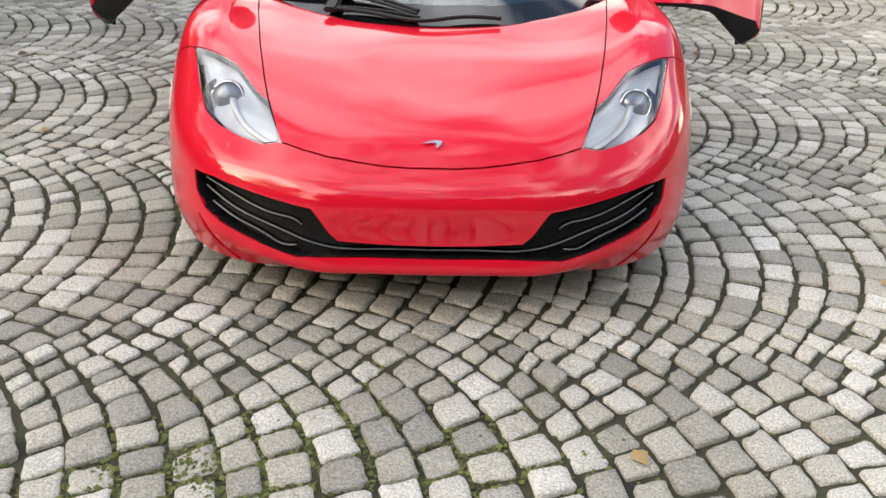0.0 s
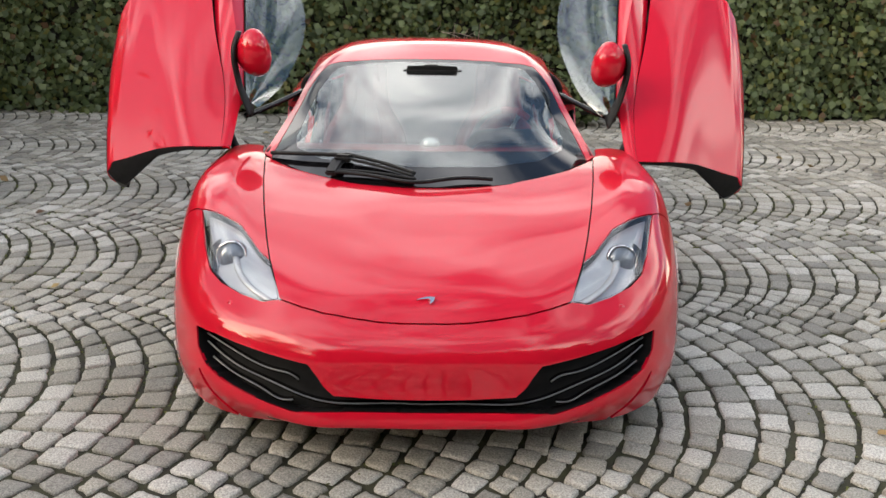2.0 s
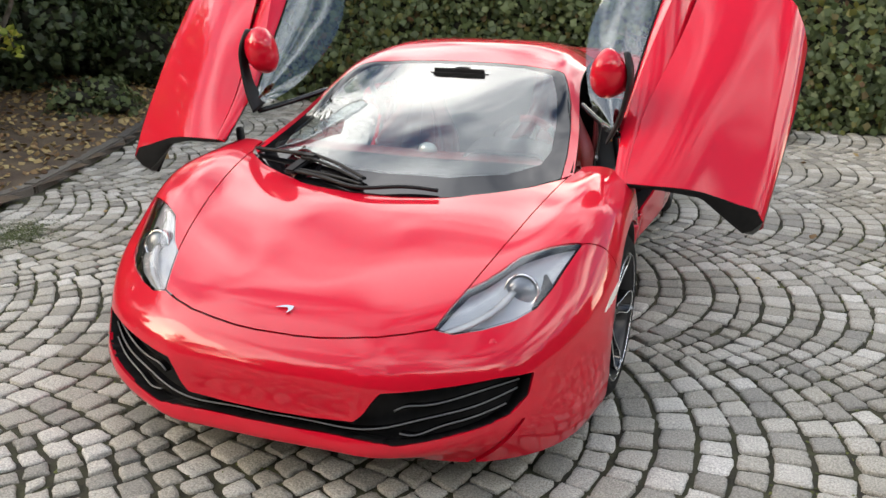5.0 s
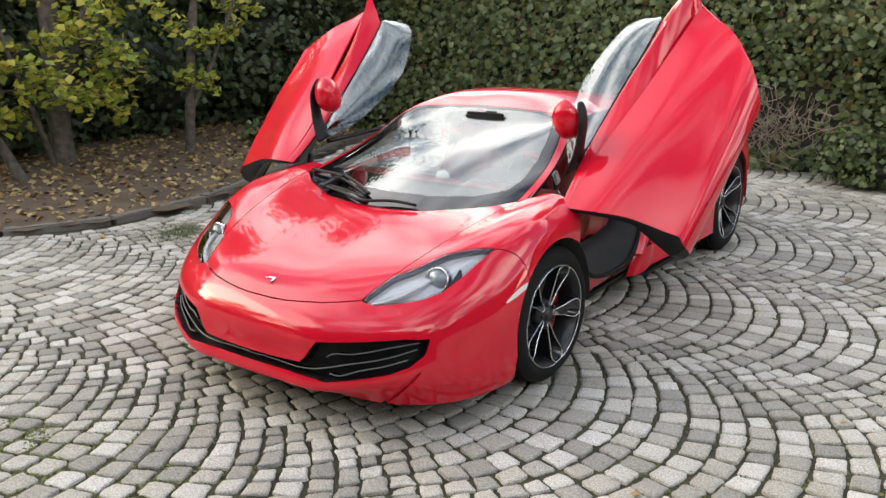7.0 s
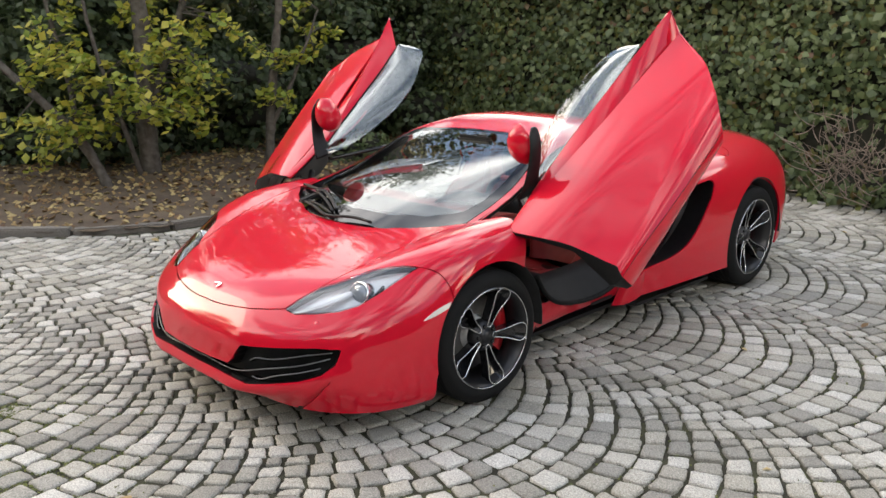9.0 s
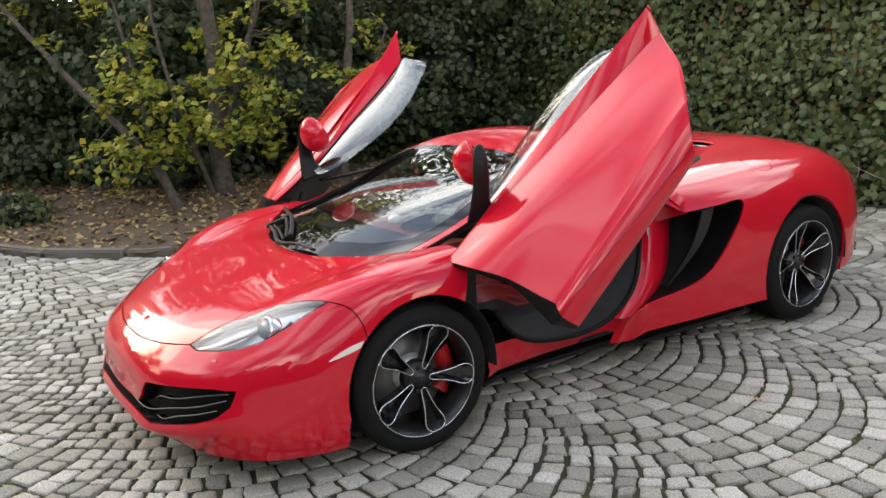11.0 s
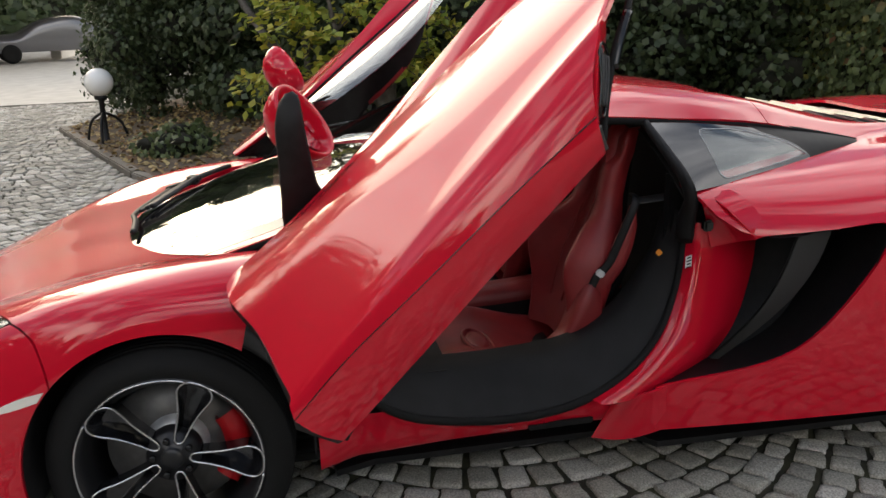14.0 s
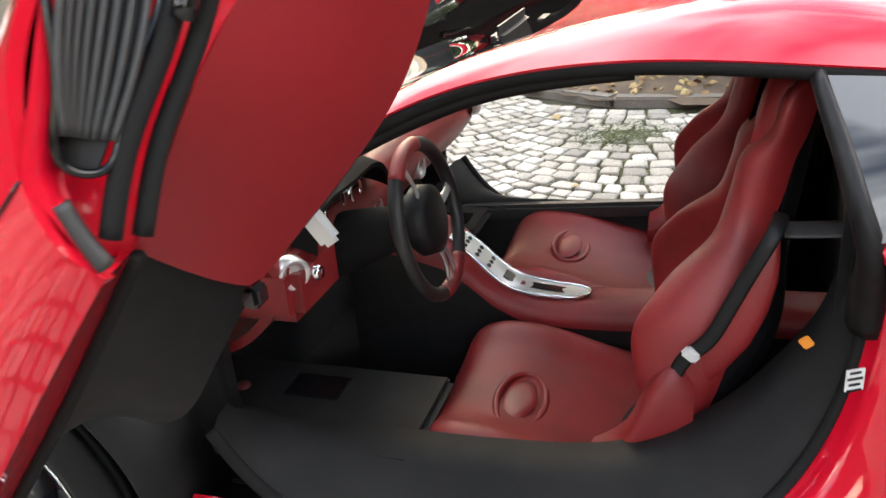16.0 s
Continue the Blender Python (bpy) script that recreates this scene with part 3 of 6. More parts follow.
# rear
rear = [
    ring((0, 1.40, .90), (.25, 1.40, .90), (.45, 1.40, .905), (.66, 1.40, .915), (.75, 1.40, .895), (.80, 1.40, .80), (.83, 1.40, .60), (.85, 1.40, .38), (.85, 1.40, .19)),
    ring((0, 1.70, .93), (.25, 1.70, .93), (.45, 1.70, .93), (.64, 1.70, .928), (.76, 1.70, .895), (.855, 1.70, .80), (.885, 1.70, .60), (.90, 1.70, .40), (.895, 1.70, .20)),
    ring((0, 2.1, .98), (.25, 2.1, .98), (.45, 2.1, .965), (.62, 2.1, .95), (.76, 2.1, .912), (.885, 2.1, .82), (.93, 2.1, .65), (.945, 2.1, .42), (.94, 2.1, .21)),
    ring((0, 2.45, 1.01), (.25, 2.45, 1.01), (.45, 2.45, .985), (.62, 2.45, .97), (.75, 2.45, .935), (.875, 2.45, .85), (.945, 2.45, .68), (.955, 2.45, .45), (.945, 2.45, .20)),
    ring((0, 2.8, 1.03), (.25, 2.8, 1.03), (.45, 2.8, 1.0), (.62, 2.8, .98), (.75, 2.8, .94), (.865, 2.8, .85), (.938, 2.8, .68), (.95, 2.8, .45), (.94, 2.8, .2)),
    ring((0, 3.15, 1.01), (.25, 3.15, 1.005), (.44, 3.15, .99), (.60, 3.15, .965), (.73, 3.15, .92), (.84, 3.15, .82), (.905, 3.15, .66), (.915, 3.15, .45), (.90, 3.15, .25)),
    ring((0, 3.45, .96), (.25, 3.44, .95), (.42, 3.43, .93), (.56, 3.41, .90), (.68, 3.38, .85), (.78, 3.35, .77), (.84, 3.33, .62), (.85, 3.33, .45), (.84, 3.33, .28)),
]
tail = loft(rear, 150, 181, mirror=True)
tail, _ = split(tail, arch(2.67, .346, .398))
SIDE = [(1.2, .98), (1.50, .97), (1.545, .905), (1.585, .845), (1.65, .80), (1.70, .785), (1.93, .795), (2.04, .805), (2.085, .806), (2.103, .797)] + [tuple(q) for q in curve([(2.106, .782), (2.088, .745), (2.043, .673), (1.947, .55), (1.821, .440), (1.671, .385), (1.50, .355), (1.40, .335)], 30)] + [(1.38, .315), (1.36, .26), (1.27, .20), (1.20, .1)]
tail, _ = split(tail, lambda v: np.maximum(outline(SIDE, 1, 2)(v), .5 - np.abs(v[:, 0])))
tail, _ = split(tail, outline([(-.2, 1.2), (.66, 1.2), (.64, 1.60), (.36, 2.30), (.30, 2.62), (-.2, 2.62)], 0, 1))
rearpanel = half(tail, 1)
rearpanel, flap = cut(rearpanel, lambda v: np.hypot(v[:, 0] - .715, (v[:, 1] - 2.46)) - .085, 0.0018)
panel("rear_quarter", rearpanel, RED, car, "red rear quarter with a large side intake")
panel("rear_quarter", half(tail, -1), RED, car, "red rear quarter with a large side intake")
panel("fuel_flap", flap, RED, car, "round red fuel flap")
v, n, t = loft(rear, 40, 61, mirror=True)
lin = (v - n * .05, n, t)
lin, _ = split(lin, arch(2.67, .346, .41))
lin, _ = split(lin, lambda v: v[:, 1] - 2.15)
panel("rear_liner", lin, BLACK, car, thick=.006)
# engine cover with louvres between the buttresses
vv, nn_, tt = loft([ring((0, 1.84, 1.115), (.34, 1.84, 1.095)), ring((0, 2.2, 1.075), (.33, 2.2, 1.052)), ring((0, 2.6, 1.02), (.32, 2.6, 1.0)), ring((0, 2.85, 1.0), (.31, 2.85, .985))], 30, 21, mirror=True)
cover = panel("engine_cover", (vv - nn_ * .035, nn_, tt), BLACK, car, "black louvred engine cover")
for i in range(6):
    y = 2.10 + i * .12
    z = 1.066 - (y - 2.10) * .165
    part("louvre", box((.60, .088, .006), (0, y, z + .004), .002, Matrix.Rotation(radians(-17), 4, "X")), SATIN, cover, "pale louvre blade")

# greenhouse
roof = [
    ring((0, -.18, .765), (.25, -.155, .767), (.46, -.06, .777), (.63, .08, .805), (.70, .16, .818)),
    ring((0, .42, .965), (.22, .43, .963), (.42, .465, .958), (.575, .53, .95), (.64, .575, .945)),
    ring((0, 1.015, 1.126), (.2, 1.0, 1.124), (.38, .945, 1.117), (.527, .874, 1.103), (.585, .90, 1.085)),
    ring((0, 1.3, 1.198), (.2, 1.3, 1.196), (.37, 1.28, 1.187), (.49, 1.22, 1.163), (.575, 1.2, 1.125)),
    ring((0, 1.62, 1.183), (.19, 1.62, 1.181), (.35, 1.61, 1.17), (.46, 1.58, 1.14), (.535, 1.56, 1.098)),
    ring((0, 2.0, 1.12), (.17, 2.0, 1.118), (.31, 1.98, 1.112), (.41, 1.95, 1.092), (.485, 1.93, 1.055)),
    ring((0, 2.4, 1.03), (.17, 2.4, 1.03), (.30, 2.38, 1.02), (.39, 2.37, .995), (.45, 2.36, .958)),
    ring((0, 2.7, 1.02), (.17, 2.7, 1.02), (.30, 2.68, 1.01), (.40, 2.67, .985), (.47, 2.66, .95)),
]
top = loft(roof, 150, 101, mirror=True)
SCREEN = [(-.2, -.4), (.66, -.4), (.66, .12), (.645, .30), (.618, .50), (.583, .67), (.545, .785), (.505, .885), (.45, .925), (.301, .99), (.15, 1.015), (0, 1.02), (-.2, 1.01)]
shell, screen = cut(top, outline(SCREEN, 0, 1), .002)
inner = lambda v: outline([(-.2, -.05), (0, -.05), (.25, -.03), (.45, .06), (.565, .18), (.580, .30), (.556, .50), (.524, .66), (.488, .77), (.455, .86), (.41, .895), (.30, .955), (.15, .98), (-.2, .985)], 0, 1)(v)
frit, pane = split(screen, inner)
windscreen = panel("windscreen", pane, GLASS, car, "raked curved windscreen", thick=0.005)
windscreen.visible_shadow = False
panel("black_border", frit, COWL_BLACK, windscreen, "black border of the glass", thick=0.006)
# roof ends at the engine cover
shell, _ = split(shell, outline([(-.2, 1.80), (.30, 1.80), (.33, 1.95), (.33, 2.9), (-.2, 2.9)], 0, 1))
buttress, roofskin = cut(shell, lambda v: 1.93 - v[:, 1], .0018)
roofskin, buttress = (buttress, roofskin) if buttress[0][:, 1].mean() < roofskin[0][:, 1].mean() else (roofskin, buttress)
panel("roof", roofskin, RED, car, "red roof with its windscreen pillars")
for s in (1, -1):
    panel("buttress", half(buttress, s), RED, car)
    # black seal under the roof rail
    rail = np.array([(.70, .17, .815), (.64, .575, .938), (.585, .90, 1.078), (.575, 1.2, 1.118), (.535, 1.56, 1.09), (.485, 1.93, 1.047), (.45, 2.36, .955)]) * (s, 1, 1)
    vv, ff = tube(rail - (.012 * s, 0, .006), .014, 8, 60)
    link("roof_seal", vv, ff, RUBBER, car)
    vv, ff = tube(rail[:4] - (.032 * s, 0, .020), [.010, .020, .022, .012], 10, 40)
    link("pillar_trim", vv, ff, BLACK, car, "black inner trim of the windscreen pillar")
    # quarter window
    up_ = curve([(.545, 1.47, 1.095), (.525, 1.62, 1.083), (.50, 1.80, 1.062), (.478, 2.0, 1.03), (.46, 2.2, .995), (.45, 2.36, .958)], 110)
    dn_ = curve([(.755, 1.535, .908), (.70, 1.70, .916), (.635, 1.90, .932), (.57, 2.08, .943), (.51, 2.24, .950), (.452, 2.365, .955)], 110)
    g = np.stack([up_ + (dn_ - up_) * w + np.array((.012, 0, .004)) * math.sin(w * math.pi) for w in np.linspace(0, 1, 40)]) * (s, 1, 1)
    q = sheet(g)
    if q[1][1000][0] * s < 0:
        q = (q[0], -q[1], q[2][:, ::-1])
    PANE = [(1.644, 1.050), (1.652, 1.0575), (1.664, 1.060), (1.763, 1.052), (1.825, 1.041), (1.879, 1.027), (1.925, 1.0135), (1.963, .998), (1.993, .982), (2.015, .963), (1.93, .953), (1.82, .942), (1.70, .930), (1.682, .929), (1.668, .932), (1.659, .940)]
    border, clear = split(q, outline(PANE, 1, 2))
    tip, border = split(border, lambda v: v[:, 2] - np.interp(v[:, 1], [1.78, 1.83, 1.885, 1.965, 1.995, 2.03, 2.05], [1.12, 1.064, 1.034, 1.006, .991, .962, .85]))
    win = panel("quarter_window", clear, GLASS, car, "tinted rear quarter window", thick=.004)
    win.visible_shadow = False
    panel("dark_border", border, FRIT, win, "dark reflecting border of the glass", thick=.006)
    panel("rear_tip", tip, BLACK, win, "black tip behind the glass", thick=.006)
    panel("window_lining", (q[0] - (.05 * s, 0, .03), q[1], q[2]), CARPET, win, thick=.004)
    rim_ = np.array(PANE)
    near = [np.argsort((q[0][:, 1] - y) ** 2 + (q[0][:, 2] - z) ** 2)[:6] for y, z in rim_]
    rim3 = np.array([(q[0][k][:, 0].mean(), y, z) for k, (y, z) in zip(near, rim_)])
    vv, ff = tube(rim3 + (.001 * s, 0, 0), .0016, 6, closed=True)
    link("pale_outline", vv, ff, PALEGREY, win)
    vv, ff = tube(np.array([(.545, 1.47, 1.09), (.603, 1.486, 1.046), (.668, 1.506, .994), (.724, 1.523, .942), (.735, 1.54, .89), (.70, 1.55, .82), (.675, 1.555, .74)]) * (s, 1, 1), [.011, .013, .014, .015, .018, .024, .026], 8, 24, flat=1.3)
    link("door_pillar", vv, ff, BLACK, car, "black door pillar trim")

# sills, door openings
OPEN = [(.82, .46, .50), (.82, .53, .40), (.82, .63, .326), (.82, .747, .292), (.82, .866, .276), (.82, 1.05, .276), (.81, 1.205, .307), (.785, 1.335, .366), (.75, 1.441, .455), (.71, 1.50, .535), (.68, 1.54, .637), (.665, 1.555, .72), (.66, 1.56, .80)]
INNER = [(.64, .40, .43), (.64, .50, .418), (.64, .647, .416), (.64, .764, .42), (.64, .88, .42), (.64, 1.03, .427), (.63, 1.19, .445), (.61, 1.30, .49), (.59, 1.40, .57), (.575, 1.46, .64), (.565, 1.50, .70), (.56, 1.52, .76), (.56, 1.53, .80)]
oc, ic = curve(OPEN, 60), curve(INNER, 60)
rows = [oc, oc * .75 + ic * .25 + (0, 0, .022), oc * .4 + ic * .6 + (0, 0, .028), ic + (0, 0, .004), ic - (.02, 0, .03), ic * (1, .98, 0) - (.05, 0, -.15)]
g = np.stack(rows)
q = sheet(g)
both("sill_cover", (np.r_[q[0], q[0] - (0, 0, .01)], [tuple(x)[::-1] for x in q[2]]), SILLTRIM, car, "broad black sill of the door opening")
vv, ff = tube(oc + (.006, 0, .003), .013, 10, 90)
both("door_seal", (vv, ff), RUBBER, car, "black rubber door seal")
yy = np.linspace(.385, 1.40, 50)
oz = np.interp(yy, np.array(OPEN)[:, 1], np.array(OPEN)[:, 2])
ox = np.interp(yy, np.array(OPEN)[:, 1], np.array(OPEN)[:, 0])
oz = np.minimum(oz, .345 + .0 * yy)
out_x = np.interp(yy, [.38, .5, .8, 1.36, 1.40], [.86, .80, .775, .768, .78])
g = np.stack([np.c_[ox + .004, yy, oz], np.c_[ox * .5 + out_x * .5 + .010, yy, oz - .018], np.c_[out_x + .010, yy, np.minimum(oz - .045, .245)], np.c_[out_x, yy, .21 + 0 * yy], np.c_[out_x - .02, yy, .19 + 0 * yy], np.c_[out_x - .06, yy, .18 + 0 * yy]])
q = sheet(g)
k = len(q[0])
both("sill_skin", (q[0], [tuple(x)[::-1] for x in q[2]]), RED, car, "red outer sill below the door opening")
both("sill_slot", (lambda b: ([v.co.copy() for v in b.verts], [[v.index for v in f.verts] for f in b.faces]))(box((.012, .21, .024), (.773, 1.125, .212), .004, Matrix.Rotation(radians(1), 4, "Z"))), BLACK, car, "black slot in the sill", smooth=False)
jc = curve(OPEN[6:], 40)
jr = [jc, jc + (.030, .002, 0), jc + (.036, .012, 0), jc + (.052, .014, 0), jc + (.056, .035, -.002), jc + (.046, .10, -.004), jc + (.012, .19, -.006), jc + (-.03, .27, -.008)]
q = sheet(np.stack(jr))
both("door_jamb", (q[0], list(q[2][:, ::-1])), RED, car, "red door jamb")
q = sheet(np.stack([jc + (-.03, .27, -.008), jc + (-.05, .45, 0), jc + (-.08, .62, 0)]))
both("intake_wall", (q[0], list(q[2][:, ::-1])), BLACK, car, "black inside of the side intake")
fl = curve([(1.38, .318), (1.50, .352), (1.671, .383), (1.821, .438), (1.947, .548), (2.043, .671), (2.085, .76), (2.108, .806)], 30)
def rear_x(y, z):
    v, n, t = REAR
    i = np.argmin(np.where(v[:, 0] > .5, (v[:, 1] - y) ** 2 + (v[:, 2] - z) ** 2, 9))
    return v[i][0]
REAR = loft(rear, 100, 121, mirror=True)
fo = np.array([(rear_x(y, z) - .004, y, z) for y, z in fl])
q = sheet(np.stack([fo, fo + (-.015, .004, -.004), fo + (-.16, .03, .0), fo + (-.28, .06, .0)]))
both("intake_floor", (q[0], list(q[2])), BLACK, car)
fo2 = np.array([(rear_x(y, z) - .004, y, z) for y, z in curve([(1.60, .835), (1.70, .787), (1.93, .797), (2.108, .81)], 20)])
q = sheet(np.stack([fo2, fo2 + (-.02, .0, .004), fo2 + (-.25, .03, -.01)]))
both("intake_roof", (q[0], list(q[2][:, ::-1])), BLACK, car)
q = sheet(np.stack([curve([(.86, 1.83, .79), (.86, 1.78, .65), (.85, 1.70, .52), (.83, 1.58, .40)], 20), curve([(.83, 1.96, .79), (.835, 1.90, .65), (.828, 1.79, .52), (.81, 1.62, .385)], 20)]))
both("intake_vane", (np.r_[q[0], q[0] - (.012, 0, 0)], list(q[2]) + [tuple(x[::-1] + len(q[0])) for x in q[2]]), VANE, car, "dark grey vane inside the intake")
# flare from the sill out to the rear quarter
q = sheet(np.stack([curve([(.800, 1.30, .300), (.866, 1.372, .326), (.858, 1.43, .335)], 10), curve([(.785, 1.262, .225), (.845, 1.335, .240), (.858, 1.43, .265)], 10), curve([(.776, 1.224, .150), (.828, 1.295, .160), (.848, 1.43, .19)], 10)]))
q = facing(q, (1, -.3, 0))
panel("sill_flare", q, RED, car, "red flare between the sill and the rear quarter", thick=.01)
panel("sill_flare", flip(q), RED, car, "red flare between the sill and the rear quarter", thick=.01)
# flared fin at the top of the jamb
edge_a = curve([(.728, 1.582, .885), (.722, 1.595, .83), (.720, 1.61, .77), (.724, 1.621, .722)], 18)
edge_b = curve([(.737, 1.586, .893), (.80, 1.608, .868), (.842, 1.648, .822), (.856, 1.69, .775)], 18)
edge_c = curve([(.745, 1.66, .905), (.805, 1.69, .878), (.838, 1.72, .83), (.850, 1.76, .785)], 18)
q = sheet(np.stack([edge_a, edge_a * .72 + edge_b * .28 + (-.012, .030, 0), edge_a * .4 + edge_b * .6 + (-.014, .034, 0), edge_a * .12 + edge_b * .88 + (-.004, .010, 0), edge_b, edge_b * .94 + edge_c * .06 + (.003, 0, .003), edge_c]))
if q[1][20][1] > 0:
    q = (q[0], -q[1], q[2][:, ::-1])
panel("intake_fin", q, RED, car, thick=.01)
panel("intake_fin", flip(q), RED, car, thick=.01)
for s in (1, -1):
    part("latch", box((.03, .03, .035), (.738 * s, 1.597, .797), .006), GLOSS, car)
    part("warning_tag", box((.005, .018, .02), (.665 * s, 1.478, .70), .002, Matrix.Rotation(radians(40), 4, "X")), ORANGE, car, "small orange tag")
    for k in range(4):
        part("print_bar", box((.003, .024 - .006 * (k % 2), .004), (.7445 * s, 1.5385, .671 + .010 * k), .0, Matrix.Rotation(radians(28 * s), 4, "Z")), BLACK, car)
    part("jamb_sticker", box((.003, .029, .036), (.743 * s, 1.539, .688), .0, Matrix.Rotation(radians(28 * s), 4, "Z")), PAPER, car, "white printed sticker on the door jamb")

# flat tray that closes the car below
tray = [(0, -.86), (.40, -.83), (.60, -.70), (.74, -.55), (.80, -.44), (.57, -.41), (.57, .41), (.76, .43), (.72, .55), (.72, 1.34), (.83, 1.42), (.85, 2.23), (.53, 2.25), (.53, 3.08), (.82, 3.12), (.80, 3.28), (0, 3.36)]
bm = bmesh.new()
ring_ = [bm.verts.new((x, y, .118 + max(0, y - 3.0) * .3)) for x, y in tray + [(-x, y) for x, y in tray[-2:0:-1]]]
low_ = bmesh.ops.extrude_face_region(bm, geom=[bm.faces.new(ring_)])
bmesh.ops.translate(bm, verts=[q for q in low_["geom"] if isinstance(q, bmesh.types.BMVert)], vec=(0, 0, .02))
bmesh.ops.recalc_face_normals(bm, faces=bm.faces[:])
part("underbody", bm, BLACK, car, "flat black underbody")

# ---- wheels ----
def wheel(name, r_tyre, r_rim, width, face):
    """A five-spoke wheel lying along +x, its centre at the origin, its hub face at x = face."""
    w = width / 2
    barrel, ff = lathe([(-w + .01, r_rim - .004), (-w + .03, r_rim - .03), (w - .05, r_rim - .03), (w - .018, r_rim - .012), (w - .006, r_rim - .002), (w - .006, r_rim + .004), (w - .02, r_rim + .004), (-w + .01, r_rim + .004)], 72)
    hub = link(name, barrel, ff, ALLOY, car, "dark five-spoke alloy wheel with bright machined edges")
    tread = [(-w + .005, r_rim), (-w, r_rim + .02), (-w + .004, r_tyre - .035), (-w + .028, r_tyre - .006)]
    for gx in np.linspace(-.62, .62, 7):
        tread += [(gx * w - .010, r_tyre), (gx * w - .005, r_tyre - .001), (gx * w - .003, r_tyre - .008), (gx * w + .003, r_tyre - .008), (gx * w + .005, r_tyre - .001)]
    tread += [(w - .028, r_tyre - .006), (w - .004, r_tyre - .035), (w, r_rim + .03), (w - .003, r_rim + .012), (w - .008, r_rim + .002), (w - .014, r_rim)]
    v, f = lathe(tread, 96)
    link("tyre", v, f, RUBBER, hub, "black low-profile tyre with ribbed tread")
    # spokes: deep petal loops from the hub to the rim, a bright arc of the rim between each two
    ro, ri = r_rim - .001, .044
    k0 = ro / .242
    pet = [(ri, .0), (ri + .004, .009), (ri + .018, .0135), (.105 * k0, .0195), (.150 * k0, .029), (.186 * k0, .041), (.205 * k0, .045), (.222 * k0, .042), (.238 * k0, .027), (.242 * k0, .013), (.242 * k0, 0)]
    pet = pet + [(a, -b) for a, b in pet[-2:0:-1]]
    rise = lambda q: face + (w - .006 - face) * max(0, (q - ri) / (ro - ri)) ** 1.5
    reach = math.atan2(.030, ro)
    for i in range(5):
        a0 = 2 * math.pi * i / 5
        arc = [(w - .003, ro * math.cos(a), ro * math.sin(a)) for a in np.linspace(a0 + reach, a0 + 2 * math.pi / 5 - reach, 22)]
        v, f = tube(arc, .0028, 6)
        link("rim_edge", v, f, SILVER, hub, "bright machined rim edge")
        wv = np.array([(rise(q), q * math.cos(a0) - b * math.sin(a0), q * math.sin(a0) + b * math.cos(a0)) for q, b in pet])
        w_ = np.concatenate([wv[-3:], wv, wv[:3]])
        kk = np.r_[0, np.cumsum(np.linalg.norm(np.diff(w_, axis=0), axis=1))]
        m = 64
        loop = spline(kk, w_, np.linspace(kk[3], kk[3 + len(wv)], m, endpoint=False))
        v, f = tube(loop, .0030, 6, closed=True)
        link("spoke_edge", v, f, SILVER, hub, "bright machined spoke edge")
        # outer wall, bevelled inner wall and a deep floor
        cen = loop.mean(0)
        verts = np.r_[loop, cen + (loop - cen) * (1, 1.02, 1.02) - (.05, 0, 0), cen + (loop - cen) * (1, .93, .93) - (.003, 0, 0), cen + (loop - cen) * (1, .62, .80) - (.040, 0, 0)]
        faces = []
        for j in range(m):
            k2 = (j + 1) % m
            faces += [(j, k2, m + k2, m + j), (k2, j, 2 * m + j, 2 * m + k2), (2 * m + k2, 2 * m + j, 3 * m + j, 3 * m + k2)]
        faces.append(tuple(range(3 * m, 4 * m)))
        link("spoke", verts, faces, WHEELBLACK, hub, smooth=False)
    v, f = lathe([(face + .012, .001), (face + .012, .026), (face + .006, .03), (face, .033), (face - .004, .07), (face - .05, .075)], 40)
    link("hub_cap", v, f, ALLOY, hub)
    for i in range(5):
        a = 2 * math.pi * i / 5 + math.pi / 5
        v, f = lathe([(face - .004, .009), (face + .008, .009), (face + .010, .006), (face + .010, .001)], 10)
        link("wheel_bolt", v + (0, .052 * math.cos(a), .052 * math.sin(a)), f, GLOSS, hub)
    return hub


def brake(x, y, z, r, s):
    v, f = lathe([(x - .015, .07), (x - .015, r), (x + .015, r), (x + .015, .07)], 64)
    link("brake_disc", v * (s, 1, 1) + (0, y, z), f if s > 0 else [q[::-1] for q in f], DISC, car, "grey steel brake disc")
    v, f = lathe([(x + .016, .088), (x + .03, .082), (x + .046, .070), (x + .046, .001)], 48)
    link("brake_bell", v * (s, 1, 1) + (0, y, z), f if s > 0 else [q[::-1] for q in f], STEEL, car, "pale steel bell of the brake disc")
    v, f = lathe([(x - .05, r - .055), (x - .05, r + .012), (x + .05, r + .012), (x + .055, r - .02), (x + .05, r - .055), (x - .05, r - .055)], 30, sweep=.2)
    rot = np.array(Matrix.Rotation(radians(-40 if y < 1 else -30), 3, "X"))
    v = v @ rot.T
    link("brake_caliper", v * (s, 1, 1) + (0, y, z), f if s > 0 else [q[::-1] for q in f], CALIPER, car, "red brake caliper")


wf = wheel("front_wheel", .3235, .243, .235, .075)
wr = wheel("rear_wheel", .3455, .256, .305, .09)
copy_thing(wf, pose(-.828, 0, .3235, 0, 0, 180))
copy_thing(wr, pose(-.79, 2.67, .3455, 0, 0, 180))
wf.matrix_basis = pose(.828, 0, .3235, -5, 0, -3)
wr.matrix_basis = pose(.79, 2.67, .3455, 30, 0, 0)
for s in (1, -1):
    brake(.80, 0, .3235, .185, s)
    brake(.76, 2.67, .3455, .175, s)
